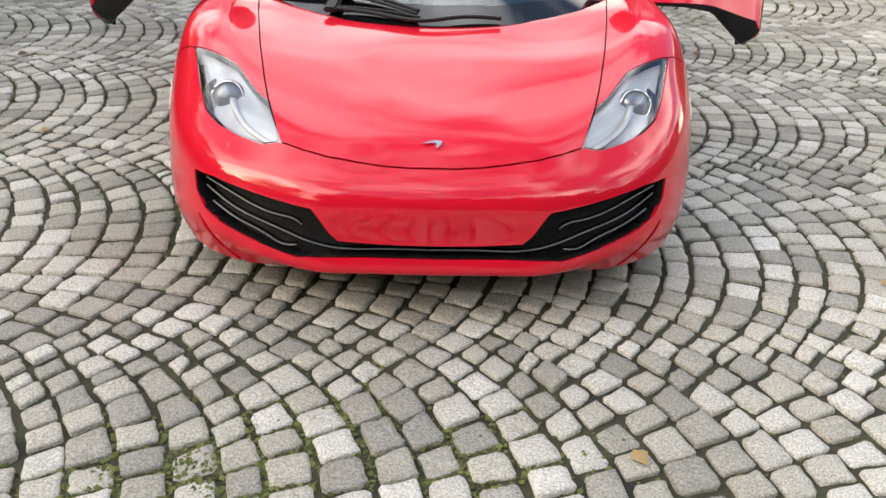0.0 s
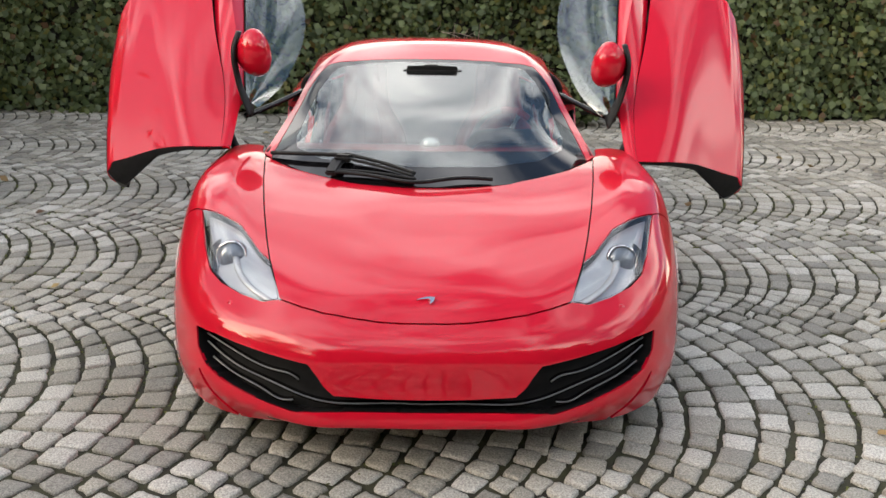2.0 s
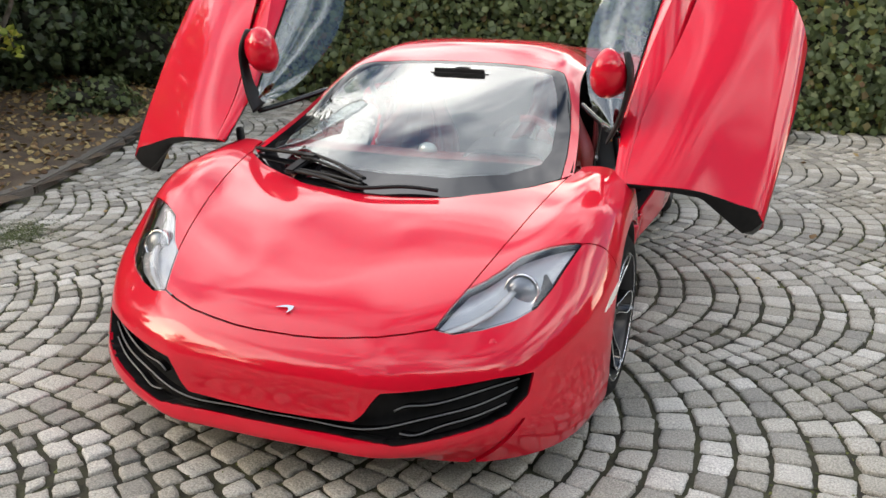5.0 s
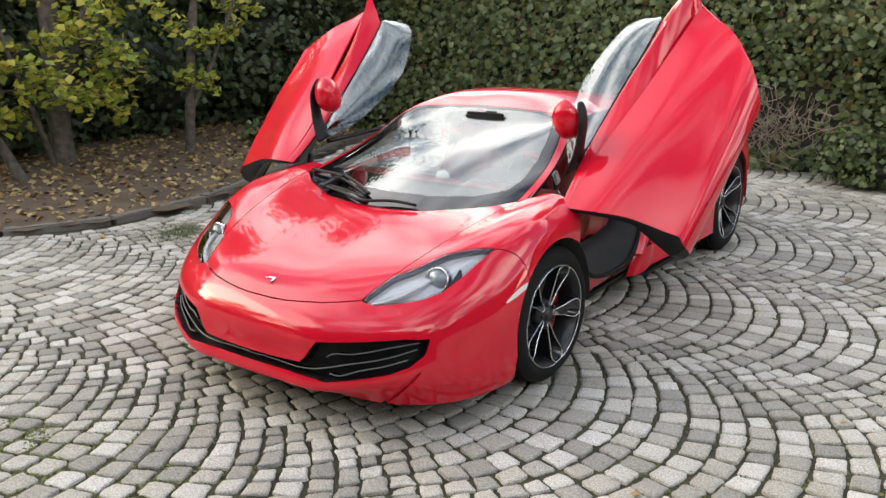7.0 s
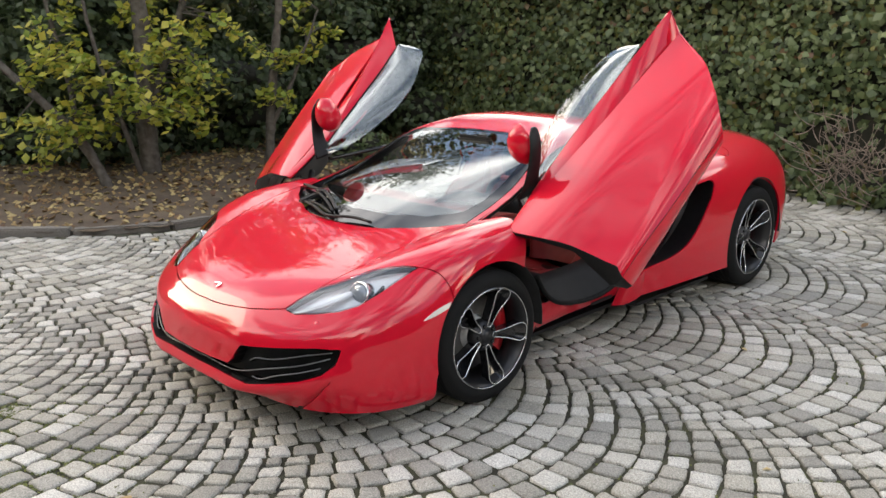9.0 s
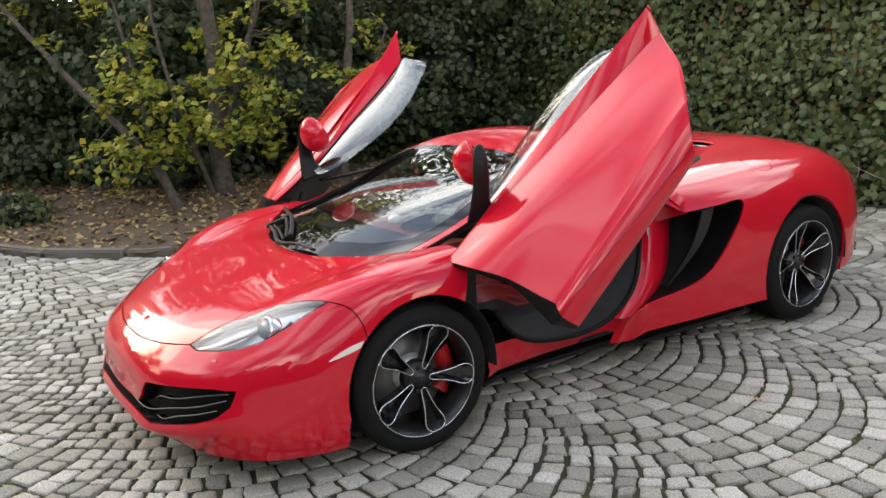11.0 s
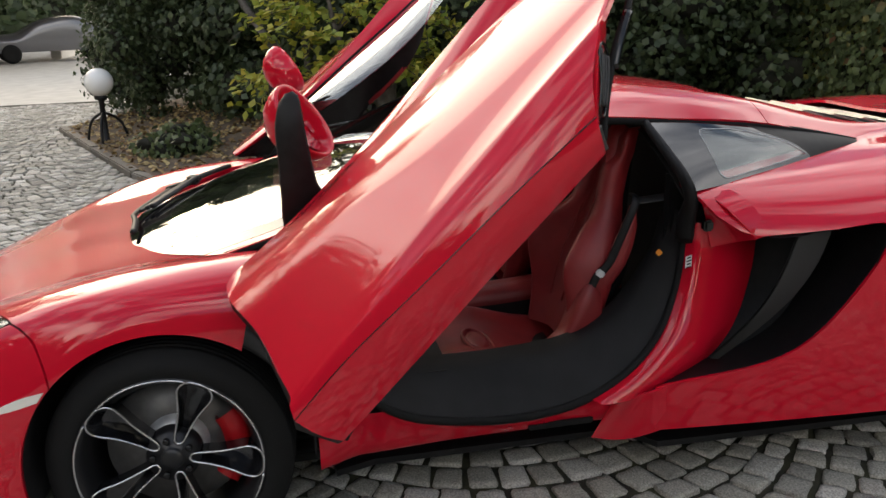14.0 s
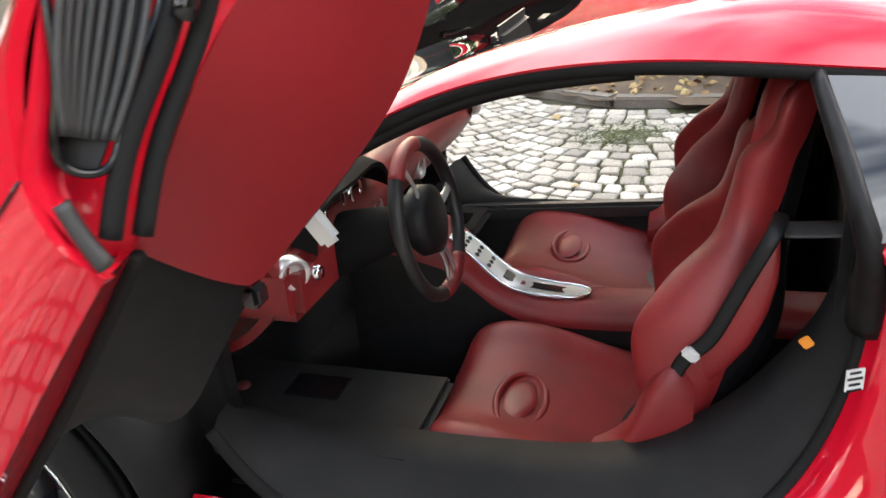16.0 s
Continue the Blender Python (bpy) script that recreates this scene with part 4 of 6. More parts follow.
# ---- doors, swung up and out ----
TOP = [(.85, .19, .79), (.845, .36, .93), (.865, .52, 1.09), (.92, .72, 1.31), (.99, .92, 1.54), (1.082, 1.148, 1.815)]
D0 = [(0.89, 0.182, 0.795), (0.875, 0.36, 0.935), (0.915, 0.52, 1.09), (1.0, 0.7, 1.27), (1.06, 0.9, 1.46), (1.132, 1.168, 1.7)]
D1 = [(1.03, 0.2, 0.79), (1.05, 0.355, 0.965), (1.08, 0.53, 1.16), (1.12, 0.72, 1.335), (1.16, 0.91, 1.5), (1.21, 1.13, 1.645)]
D2 = [(1.18, 0.262, 0.765), (1.255, 0.4, 0.955), (1.285, 0.55, 1.155), (1.3, 0.725, 1.32), (1.32, 0.9, 1.475), (1.345, 1.06, 1.555)]
D3 = [(1.385, 0.328, 0.695), (1.424, 0.435, 0.88), (1.445, 0.575, 1.06), (1.455, 0.71, 1.2), (1.46, 0.84, 1.32), (1.462, 0.962, 1.424)]
D4 = [(1.412, 0.333, 0.65), (1.443, 0.45, 0.79), (1.470, 0.57, 0.91), (1.495, 0.69, 1.03), (1.512, 0.81, 1.145), (1.524, 0.934, 1.256)]
Q5 = np.array((1.500, .936, 1.342))
D5 = [(1.405, .43, .586), (1.428, .535, .705), (1.45, .64, .825), (1.47, .745, .945), (1.49, .855, 1.067), (1.506, .962, 1.183)]
OUT = np.array((.25, -.70, .66))


def side(mesh, s):
    return mesh if s > 0 else flip(mesh)


def rule(*rows, n=30, m=None):
    g = np.stack([curve(r, n) for r in rows])
    if m:
        k = np.linspace(0, 1, len(rows))
        g = np.stack([[np.interp(w, k, g[:, j, a]) for a in range(3)] for w in np.linspace(0, 1, m) for j in range(n)]).reshape(m, n, 3)
    return sheet(g)


for r_, bulge in ((D0, .0), (D1, .012), (D2, .016), (D3, .010)):
    for k in range(1, 5):
        f = (r_[k][1] - r_[0][1]) / (r_[5][1] - r_[0][1])
        straight = np.array(r_[0]) * (1 - f) + np.array(r_[5]) * f + OUT * bulge * math.sin(math.pi * f)
        r_[k] = tuple(straight if bulge else straight * .5 + np.array(r_[k]) * .5)
mid = np.array(D3) * .5 + np.array(D4) * .5
mid = mid + np.linspace(.35, 1, 6)[:, None] * (Q5 - mid[5])
lip_a = np.array(D3) + (np.array(D2) - np.array(D3)) * np.linspace(.16, .10, 6)[:, None]
lip_b = np.array(D3) + (mid - np.array(D3)) * np.linspace(.5, .28, 6)[:, None]
skin = facing(loft([D0, D1, D2, lip_a.tolist(), D3, lip_b.tolist(), mid.tolist(), D4], 90, 50), OUT)
swell = np.array(D4) * .5 + np.array(D5) * .5 + np.array((.9, -.1, -.42)) * .010
under = facing(loft([D4, swell.tolist(), D5], 30, 50), (1, 0, -.2))
low = np.array(D0) - OUT * np.array([0, .004, .008, .02, .03, .03])[:, None]
fin = facing(rule(TOP, (np.array(TOP) * .5 + low * .5 + OUT * .008).tolist(), low.tolist(), n=50), OUT)
# inner lines: along the lower edge, up the rear edge, and along the edge towards the cabin
LOW = [(1.36, .43, .572), (1.35, .51, .69), (1.345, .60, .81), (1.345, .69, .92), (1.348, .77, 1.02), (1.351, .853, 1.129)]
REARLINE = [(1.351, .853, 1.129), (1.368, .915, 1.205), (1.370, .965, 1.28), (1.332, 1.004, 1.35), (1.31, 1.035, 1.398)]
FREE = [(0.9, 0.3, 0.78), (1.0, 0.42, 0.75), (1.09, 0.55, 0.735), (1.13, 0.661, 0.77), (1.15, 0.75, 0.87), (1.145, 0.832, 0.99)]
FREE2 = [(1.145, .832, .99), (1.105, .89, 1.055), (1.082, .96, 1.135), (1.085, 1.02, 1.215), (1.12, 1.075, 1.315)]
toe = [(0.87, 0.26, 0.79), (0.895, 0.19, 0.787), (1.03, 0.215, 0.776), (1.175, 0.285, 0.735), (1.3, 0.335, 0.625), (1.342, 0.347, 0.592), (1.36, 0.42, 0.572)]
heel = [(1.10, 1.13, 1.53), (1.14, 1.10, 1.39), (1.22, 1.065, 1.385), (1.31, 1.035, 1.398), (1.332, 1.004, 1.35), (1.370, .965, 1.28), (1.351, .853, 1.129)]


def stretch(rows, n=60):
    r = np.array(rows)
    k = np.r_[0, np.cumsum(np.linalg.norm(np.diff(r, axis=0), axis=1))]
    return np.stack([np.interp(np.linspace(0, k[-1], n), k, r[:, j]) for j in range(3)], 1)


def even(rows, n=60):
    r = np.array(rows)
    return np.stack([np.interp(np.linspace(0, len(r) - 1, n), range(len(r)), r[:, j]) for j in range(3)], 1)


ends = {0: (even([r[0] for r in (TOP, D0, D1, D2, D3, D4, D5)]), even(toe)), -1: (even([r[-1] for r in (TOP, D0, D1, D2, D3, D4, D5)]), even(heel))}
INW = np.array((.30, .77, -.57))
doors = {}
for s in (1, -1):
    door = panel("door", side(skin, s), RED, car, "red dihedral door swung up and outwards", thick=.01)
    doors[s] = door
    panel("door_lower_panel", side(under, s), RED, door, "red lower door panel below a dark seam", thick=.008)
    panel("door_fin", side(fin, s), RED, door, thick=.01)
    card = np.stack([curve(REARLINE, 30) + (curve(FREE2, 30) - curve(REARLINE, 30)) * w + INW * .012 * math.sin(w * math.pi) for w in np.linspace(0, 1, 14)])
    panel("door_card", side(facing(sheet(card), INW), s), DOORLEATHER, door, "dark red leather inner door panel", thick=.02)
    cl, cf = curve(LOW, 30), curve(FREE, 30)
    arc = np.array([0, 0, .13]) * (1 - np.linspace(0, 1, 30)[:, None]) ** 2
    g = np.stack([cl + (cf - cl) * w + arc * math.sin(w * math.pi) for w in np.linspace(0, 1, 12)])
    panel("door_card_front", side(facing(sheet(g), INW), s), BLACK, door, "black inner door panel", thick=.012)
    panel("hinge_cover", side(facing(sheet(np.stack([even(toe, 40), stretch(g[:, 0], 40)[::-1]])), (0, .2, -1)), s), BLACK, door, thick=.008)
    panel("cabin_edge", side(facing(rule(FREE[:-1] + FREE2, (np.array(TOP) + np.array((.30, .77, -.57)) * .02).tolist(), n=40, m=4), (-1, .1, 0)), s), BLACK, door, "black edge of the inner door panel", thick=.003)
    # front edge, black; rear edge, red; lower edge
    a, b = ends[0]
    panel("front_edge", side(facing(sheet(np.stack([a, a * .5 + b * .5 + (0, -.006, -.01), b])), (0, -.6, -.7)), s), BLACK, door, "black front edge of the door", thick=.008)
    a, b = ends[-1]
    panel("rear_edge", side(facing(sheet(np.stack([a, a * .94 + b * .06 + (0, .006, .0), a * .5 + b * .5 - (0, .02, .0), b])), (.2, .7, .1)), s), RED, door, thick=.008)
    panel("lower_edge", side(facing(rule(D5, LOW, n=40, m=3), (.3, .6, -.6)), s), RED, door, thick=.006)
    vv, ff = tube(np.array(D4) * (s, 1, 1) + (.001 * s, 0, 0), .0013, 6, 50)
    link("door_seam", vv, ff, GLOSS, door)
    vv, ff = tube((np.array(LOW) + INW * .006) * (s, 1, 1), .009, 8, 50)
    link("door_rubber", vv, ff, RUBBER, door)
    # outlet with slats in the rear edge, and rubber beside it
    va = curve([(1.468, .952, 1.384), (1.482, .948, 1.352), (1.494, .945, 1.310), (1.500, .943, 1.258)], 20)
    vb = curve([(1.424, .984, 1.364), (1.440, .980, 1.330), (1.460, .970, 1.290), (1.484, .956, 1.250)], 20)
    back = np.array((.25, .93, .05)) * .012
    g = np.stack([va + (vb - va) * w + back * (.4 - .8 * math.sin(w * math.pi)) for w in np.linspace(.03, .97, 9)])
    panel("vent_back", side(facing(sheet(g), (.3, .9, 0)), s), BLACK, door, thick=.004)
    for i in range(8):
        w = .06 + .88 * i / 7
        q = (va + (vb - va) * w)[1:-1:3] + back * (1.0 - .8 * math.sin(w * math.pi))
        vv, ff = tube(q * (s, 1, 1), .0030, 6, 14)
        link("vent_slat", vv, ff, VANE, door)
    q = np.array([va[0], va[7], va[14], va[19], vb[19], vb[14], vb[7], vb[0]]) + back * .7
    vv, ff = tube(q * (s, 1, 1), .0032, 6, 70, closed=True)
    link("vent_frame", vv, ff, GLOSS, door)
    for off, r_ in ((0, .008), (.022, .0075)):
        q = np.array([(1.492, .962, 1.206), (1.466, .975, 1.268), (1.438, .993, 1.318), (1.416, 1.012, 1.372), (1.372, 1.055, 1.45), (1.25, 1.10, 1.50), (1.12, 1.16, 1.58)]) + np.array((-1, .35, -.3)) * off
        vv, ff = tube(q * (s, 1, 1), r_, 8, 50)
        link("door_rubber", vv, ff, RUBBER, door, "black rubber along the door's rear edge")
    q = np.array([(1.428, 1.006, 1.335), (1.408, 1.026, 1.392), (1.385, 1.05, 1.44)])
    vv, ff = tube(q * (s, 1, 1), .010, 8, 14)
    link("latch_bar", vv, ff, GLOSS, door, "black latch bar")
    q = np.array([(1.508, .944, 1.236), (1.506, .952, 1.212), (1.502, .962, 1.190)])
    vv, ff = tube(q * (s, 1, 1), .007, 8, 10)
    link("end_pad", vv, ff, VANE, door, "grey pad at the end of the rubber")
    part("latch", box((.03, .025, .03), (1.155 * s, .835, .985), .006), GLOSS, door)
    # window
    base = curve([(.83, .42, .965), (.855, .56, 1.10), (.885, .76, 1.29), (.92, .96, 1.475), (.945, 1.10, 1.62)], 30)
    edge = curve([(.775, .43, .94), (.689, .562, 1.026), (.645, .674, 1.12), (.617, .785, 1.215), (.612, .88, 1.305), (.64, .995, 1.425), (.70, 1.10, 1.545), (.75, 1.157, 1.605), (.83, 1.165, 1.632), (.92, 1.15, 1.640)], 30)
    rail = facing(sheet(np.stack([curve(TOP[1:], 30), curve(TOP[1:], 30) * .5 + base * .5 + (0, 0, .006), base])), (-.8, -.2, .5))
    panel("door_top_rail", side(rail, s), RED, door, thick=.006)
    vv, ff = tube(base * (s, 1, 1) + (-.004 * s, 0, .002), .004, 8, 40)
    link("window_seal", vv, ff, RUBBER, door)
    g = np.stack([base + (edge - base) * w + np.array((.0, -.012, .012)) * math.sin(w * math.pi) for w in np.linspace(0, 1, 10)])
    panel("door_window", side(facing(sheet(g), (0, -.7, .6)), s), SIDEGLASS, door, "frameless door window", thick=.004).visible_shadow = False
    # mirror
    c = np.array((.793, .417, 1.19))
    u, w, nn = np.array((-.27, -.40, .87)), np.array((.68, -.69, .22)), np.array((.54, .69, .49))
    prof = [(0.0, 1.0), (-.012, 1.03), (-.04, .99), (-.072, .86), (-.096, .62), (-.109, .31), (-.113, .01)]
    def egg(a, k):
        du = .103 * math.sin(a)
        dw = .080 * math.cos(a) * (1.0 - .12 * math.sin(a))
        return u * du * k + w * dw * k
    vv, m = [], 40
    for h, k in [(-.074, .72), (-.008, .90)] + prof:
        vv += [c + egg(2 * math.pi * j / m, k) + nn * h for j in range(m)]
    ff = [(i * m + j, i * m + (j + 1) % m, (i + 1) * m + (j + 1) % m, (i + 1) * m + j) for i in range(len(prof) + 1) for j in range(m)]
    both("mirror_housing", (vv, ff), RED, doors, "red door mirror housing", sides=(s,))
    gl = [c + egg(2 * math.pi * j / m, .80 + .07 * math.cos(2 * math.pi * j / m)) - nn * (.027 - .019 * math.cos(2 * math.pi * j / m) + .014 * math.sin(2 * math.pi * j / m)) for j in range(m)]
    both("mirror_glass", (gl, [tuple(range(m))[::-1]]), MIRROR, doors, "mirror glass", sides=(s,), smooth=False)
    arm = curve([(.80, .415, .93), (.83, .39, 1.0), (.855, .380, 1.10), (.862, .374, 1.19), (.84, .38, 1.265)], 24)
    wid = np.interp(np.linspace(0, 1, 24), [0, .25, .5, .8, .95, 1], [.085, .055, .046, .040, .03, .012])
    ar, m = [], 12
    for p, q in zip(arm, wid):
        ar += [p + np.array((.10, .90, .30)) * q * math.cos(2 * math.pi * j / m) + np.array((.93, -.2, .1)) * .013 * math.sin(2 * math.pi * j / m) for j in range(m)]
    ff = [(i * m + j, i * m + (j + 1) % m, (i + 1) * m + (j + 1) % m, (i + 1) * m + j) for i in range(23) for j in range(m)] + [tuple(range(m))[::-1], tuple(range(23 * m, 24 * m))]
    both("mirror_arm", (ar, ff), BLACK, doors, "black mirror arm", sides=(s,))
    # hinge arm and strut
    vv, ff = tube(np.array([(.62, .72, 1.0), (.73, .55, .96), (.83, .42, .93)]) * (s, 1, 1), .013, 8, 14)
    link("hinge_strut", vv, ff, GLOSS, car, "black gas strut of the door")
    vv, ff = tube(np.array([(.70, .14, .72), (.78, .22, .76), (.84, .28, .80), (.88, .33, .86)]) * (s, 1, 1), [.024, .022, .02, .018], 10, 16)
    link("hinge_arm", vv, ff, BLACK, car, "black door hinge arm")
# the passenger's door stands a little further open
doors[-1].matrix_basis = pose(.003, -.092, .052, -4.96, 1.55, 2.28)
# ---- interior ----
part("cabin_floor", box((1.30, 1.45, .04), (0, .92, .135), .01), CARPET, car, "black carpeted floor")
part("bulkhead", box((1.15, .06, .74), (0, 1.66, .52), .02), CARPET, car, "black rear bulkhead")
part("parcel_shelf", box((1.20, .22, .04), (0, 1.74, .885), .01), CARPET, car)
part("footwell_front", box((1.36, .05, .60), (0, .18, .42), .01), CARPET, car)
for s in (1, -1):
    part("footwell_side", box((.05, .26, .42), (.70 * s, .31, .56), .015), BLACK, car, "black plastic footwell side")
    part("floor_mat", box((.42, .55, .012), (.37 * s, .56, .162), .004), CARPET, car)
    part("side_lining", box((.04, .16, .46), (.60 * s, 1.60, .72), .015), BLACK, car)


def seat(cx, fore):
    """A bucket seat: cushion, bolsters, backrest with a fixed head part."""
    rows = []
    for y, z, h, w in ((.755, .25, .01, .215), (.76, .31, .018, .225), (.79, .352, .028, .235), (.86, .368, .034, .245), (.98, .352, .036, .25), (1.10, .318, .034, .25), (1.22, .292, .04, .245), (1.29, .29, .05, .235)):
        y -= fore * (1.29 - y) / .53
        rows.append([(-w, y, z - .10), (-w - .005, y, z + h * .6), (-w + .03, y, z + h), (-w + .085, y, z + h * .55), (-w + .13, y, z + .008), (-.05, y, z), (.05, y, z), (w - .13, y, z + .008), (w - .085, y, z + h * .55), (w - .03, y, z + h), (w + .005, y, z + h * .6), (w, y, z - .10)])
    q = facing(loft(rows, 40, 60), (0, 0, 1))
    base = panel("seat", (q[0] + (cx, 0, 0), q[1], q[2]), LEATHER, car, "dark red leather bucket seat with a raised side", thick=.05)
    out_ = 1 if cx > 0 else -1
    oval = [(.045 * out_ + .105 * math.cos(a), .95 - .6 * fore + .050 * math.sin(a), .360 - .014 * math.sin(a)) for a in np.linspace(0, 2 * math.pi, 14, endpoint=False)]
    vv, ff = tube(np.array(oval) + (cx, 0, 0), .007, 8, 48, closed=True)
    link("cushion_piping", vv, ff, LEATHER, base, "raised oval in the cushion")
    v, f = lathe([(.0, .062), (.006, .055), (.009, .04), (.010, .001)], 32, axis=2)
    link("cushion_pad", v * (1.3, .62, 1) + (cx + .045 * out_, .945 - .6 * fore, .360), f, LEATHER, base)
    part("seat_base", box((.40, .48, .16), (cx, 1.02, .22), .03), BLACK, base)
    rows = []
    prof = ((.34, 1.235, .20, .045, .10), (.42, 1.262, .215, .055, .11), (.52, 1.295, .225, .085, .12), (.60, 1.318, .226, .118, .125), (.655, 1.333, .220, .128, .125), (.70, 1.345, .205, .112, .115), (.745, 1.358, .180, .088, .10), (.80, 1.374, .145, .045, .09), (.85, 1.388, .122, .040, .085), (.90, 1.398, .116, .038, .08), (.945, 1.410, .112, .034, .075), (.975, 1.422, .110, .010, .068), (1.03, 1.436, .105, .008, .06), (1.062, 1.456, .085, .002, .04))
    for z, y, w, b, d in prof:
        rows.append([(-w + .02, y + .05, z), (-w - .002, y + .02, z), (-w - .004, y - b * .6, z), (-w + .028, y - b, z), (-w + .07, y - b * .5, z), (-w * .45, y, z), (0, y + .006, z), (w * .45, y, z), (w - .07, y - b * .5, z), (w - .028, y - b, z), (w + .004, y - b * .6, z), (w + .002, y + .02, z), (w - .02, y + .05, z)])
    q = facing(loft(rows, 60, 70), (0, -1, 0))
    panel("backrest", (q[0] + (cx, 0, 0), q[1], q[2]), LEATHER, base, "tall dark red leather backrest", thick=.035)
    back = [[(-w + .01, y + .025, z), (-w * .8, y + d * .7, z), (0, y + d, z), (w * .8, y + d * .7, z), (w - .01, y + .025, z)] for z, y, w, b, d in prof[::2]]
    q = facing(loft(back, 30, 30), (0, 1, 0))
    panel("seat_shell", (q[0] + (cx, 0, 0), q[1], q[2]), GLOSS, base, "black seat shell", thick=.02)
    vv, ff = tube(np.array([(0, 1.262, .46), (0, 1.30, .58), (0, 1.345, .72), (0, 1.392, .86)]) + (cx, -.002, 0), .004, 6, 20)
    link("seat_seam", vv, ff, LEATHER, base)
    for k in (-.09, .09):
        vv, ff = tube(np.array([(k, 1.255, .46), (k * 1.1, 1.288, .58), (k * .9, 1.338, .72), (k * .6, 1.388, .85)]) + (cx, -.004, 0), .004, 6, 20)
        link("seat_seam", vv, ff, LEATHER, base)
    return base


def side_of(mesh, s):
    return mesh if s > 0 else flip(mesh)


seat(.37, 0)
seat(-.37, .06)
for s in (1, -1):
    vv, ff = tube(np.array([(.575, 1.425, .835), (.585, 1.415, .79), (.592, 1.395, .73), (.594, 1.365, .66), (.592, 1.335, .60), (.585, 1.315, .55)]) * (s, 1, 1), [.010, .026, .034, .036, .028, .012], 12, 40, flat=.45)
    link("side_pad", vv, ff, LEATHER, car, "dark red leather pad at the side of the backrest")
    vv, ff = tube(np.array([(.545, 1.435, .865), (.60, 1.425, .858), (.615, 1.40, .81), (.616, 1.352, .70), (.615, 1.328, .655), (.612, 1.30, .625), (.605, 1.27, .54)]) * (s, 1, 1), .013, 8, 40, flat=.3)
    link("seat_belt", vv, ff, BLACK, car, "black seat belt with a steel buckle")
    vv, ff = tube(np.array([(.56, 1.44, .845), (.56, 1.50, .848), (.565, 1.56, .855)]) * (s, 1, 1), .022, 8, 10, flat=.12)
    link("belt_webbing", vv, ff, VANE, car, "dark grey belt webbing to the pillar")
    part("belt_tongue", box((.012, .03, .022), (.617 * s, 1.305, .632), .004, Matrix.Rotation(radians(-40), 4, "X")), STEEL, car)
    # outer hip bolster of the cushion
    q = facing(loft([[(.545, 1.13, .33), (.57, 1.13, .40), (.60, 1.13, .41), (.62, 1.13, .36)], [(.54, 1.19, .33), (.562, 1.19, .445), (.60, 1.19, .455), (.622, 1.19, .36)], [(.535, 1.245, .33), (.556, 1.245, .565), (.598, 1.245, .575), (.618, 1.245, .36)], [(.535, 1.28, .33), (.555, 1.282, .60), (.594, 1.282, .605), (.612, 1.28, .36)], [(.54, 1.315, .33), (.556, 1.312, .57), (.588, 1.312, .575), (.604, 1.315, .36)]], 24, 20), (.2, 0, 1))
    panel("hip_bolster", side_of(q, s), LEATHER, car, "raised dark red hip bolster of the seat", thick=.012)

# centre console
g, LINE = [], ((.45, .64, .14), (.60, .60, .12), (.68, .562, .095), (.74, .515, .082), (.80, .458, .076), (.86, .424, .074), (.92, .411, .074), (1.0, .408, .074), (1.10, .410, .074), (1.25, .42, .075), (1.40, .425, .078), (1.60, .43, .08))
for y, z, w in LINE:
    g.append([(-w - .02, y, .16), (-w - .008, y, z - .06), (-w, y, z - .014), (-w + .018, y, z), (0, y, z + .005), (w - .018, y, z), (w, y, z - .014), (w + .008, y, z - .06), (w + .02, y, .16)])
q = facing(loft(g, 70, 44), (0, 0, 1))
line = np.array(LINE)
q, _ = split(q, lambda v: v[:, 2] - (np.interp(v[:, 1], line[:, 0], line[:, 1]) - .05))
for s in (1, -1):
    low_ = facing(loft([[((w + .006) * s, y, z - .045), ((w + .012) * s, y, z - .12), ((w + .02) * s, y, .16)] for y, z, w in LINE], 50, 10), (s, 0, 0))
    panel("console_side", low_, BLACK, car, "black lower side of the console", thick=.008)
console = panel("centre_console", q, LEATHER, car, "dark red leather centre console with a silver control strip", thick=.01)
STRIP = ((.685, .564, .036), (.74, .522, .042), (.79, .474, .044), (.84, .438, .044), (.90, .421, .042), (.96, .415, .038), (1.01, .414, .030), (1.035, .4145, .012))
q = facing(loft([[(-w, y, z), (0, y, z + .003), (w, y, z)] for y, z, w in STRIP], 50, 12), (0, 0, 1))
panel("control_strip", (q[0] + (0, 0, .006), q[1], q[2]), SATIN, console, "silver control strip", thick=.006)
tilt = Matrix.Rotation(radians(-42), 4, "X")
for y, z in ((.722, .545), (.752, .520), (.782, .491)):
    for x in (-.022, .0, .022):
        part("button", box((.013, .013, .008), (x, y, z), .003, tilt), GLOSS, console)
part("screen", box((.044, .034, .006), (0, .828, .453), .003, Matrix.Rotation(radians(-33), 4, "X")), GLOSS, console)
part("tray", box((.040, .115, .008), (0, .925, .424), .004, Matrix.Rotation(radians(-6), 4, "X")), GLOSS, console, "dark slot in the control strip")
part("red_button", box((.02, .016, .008), (.004, .865, .436), .003, Matrix.Rotation(radians(-20), 4, "X")), LEATHER, console, "small red button")
vv, ff = tube([(s_ * (w + .001), y, z + .007) for s_, rows_ in ((-1, STRIP), (1, STRIP[::-1])) for y, z, w in rows_], .0035, 8, 80)
link("chrome_trim", vv, ff, CHROME, console, "bright trim round the control strip")
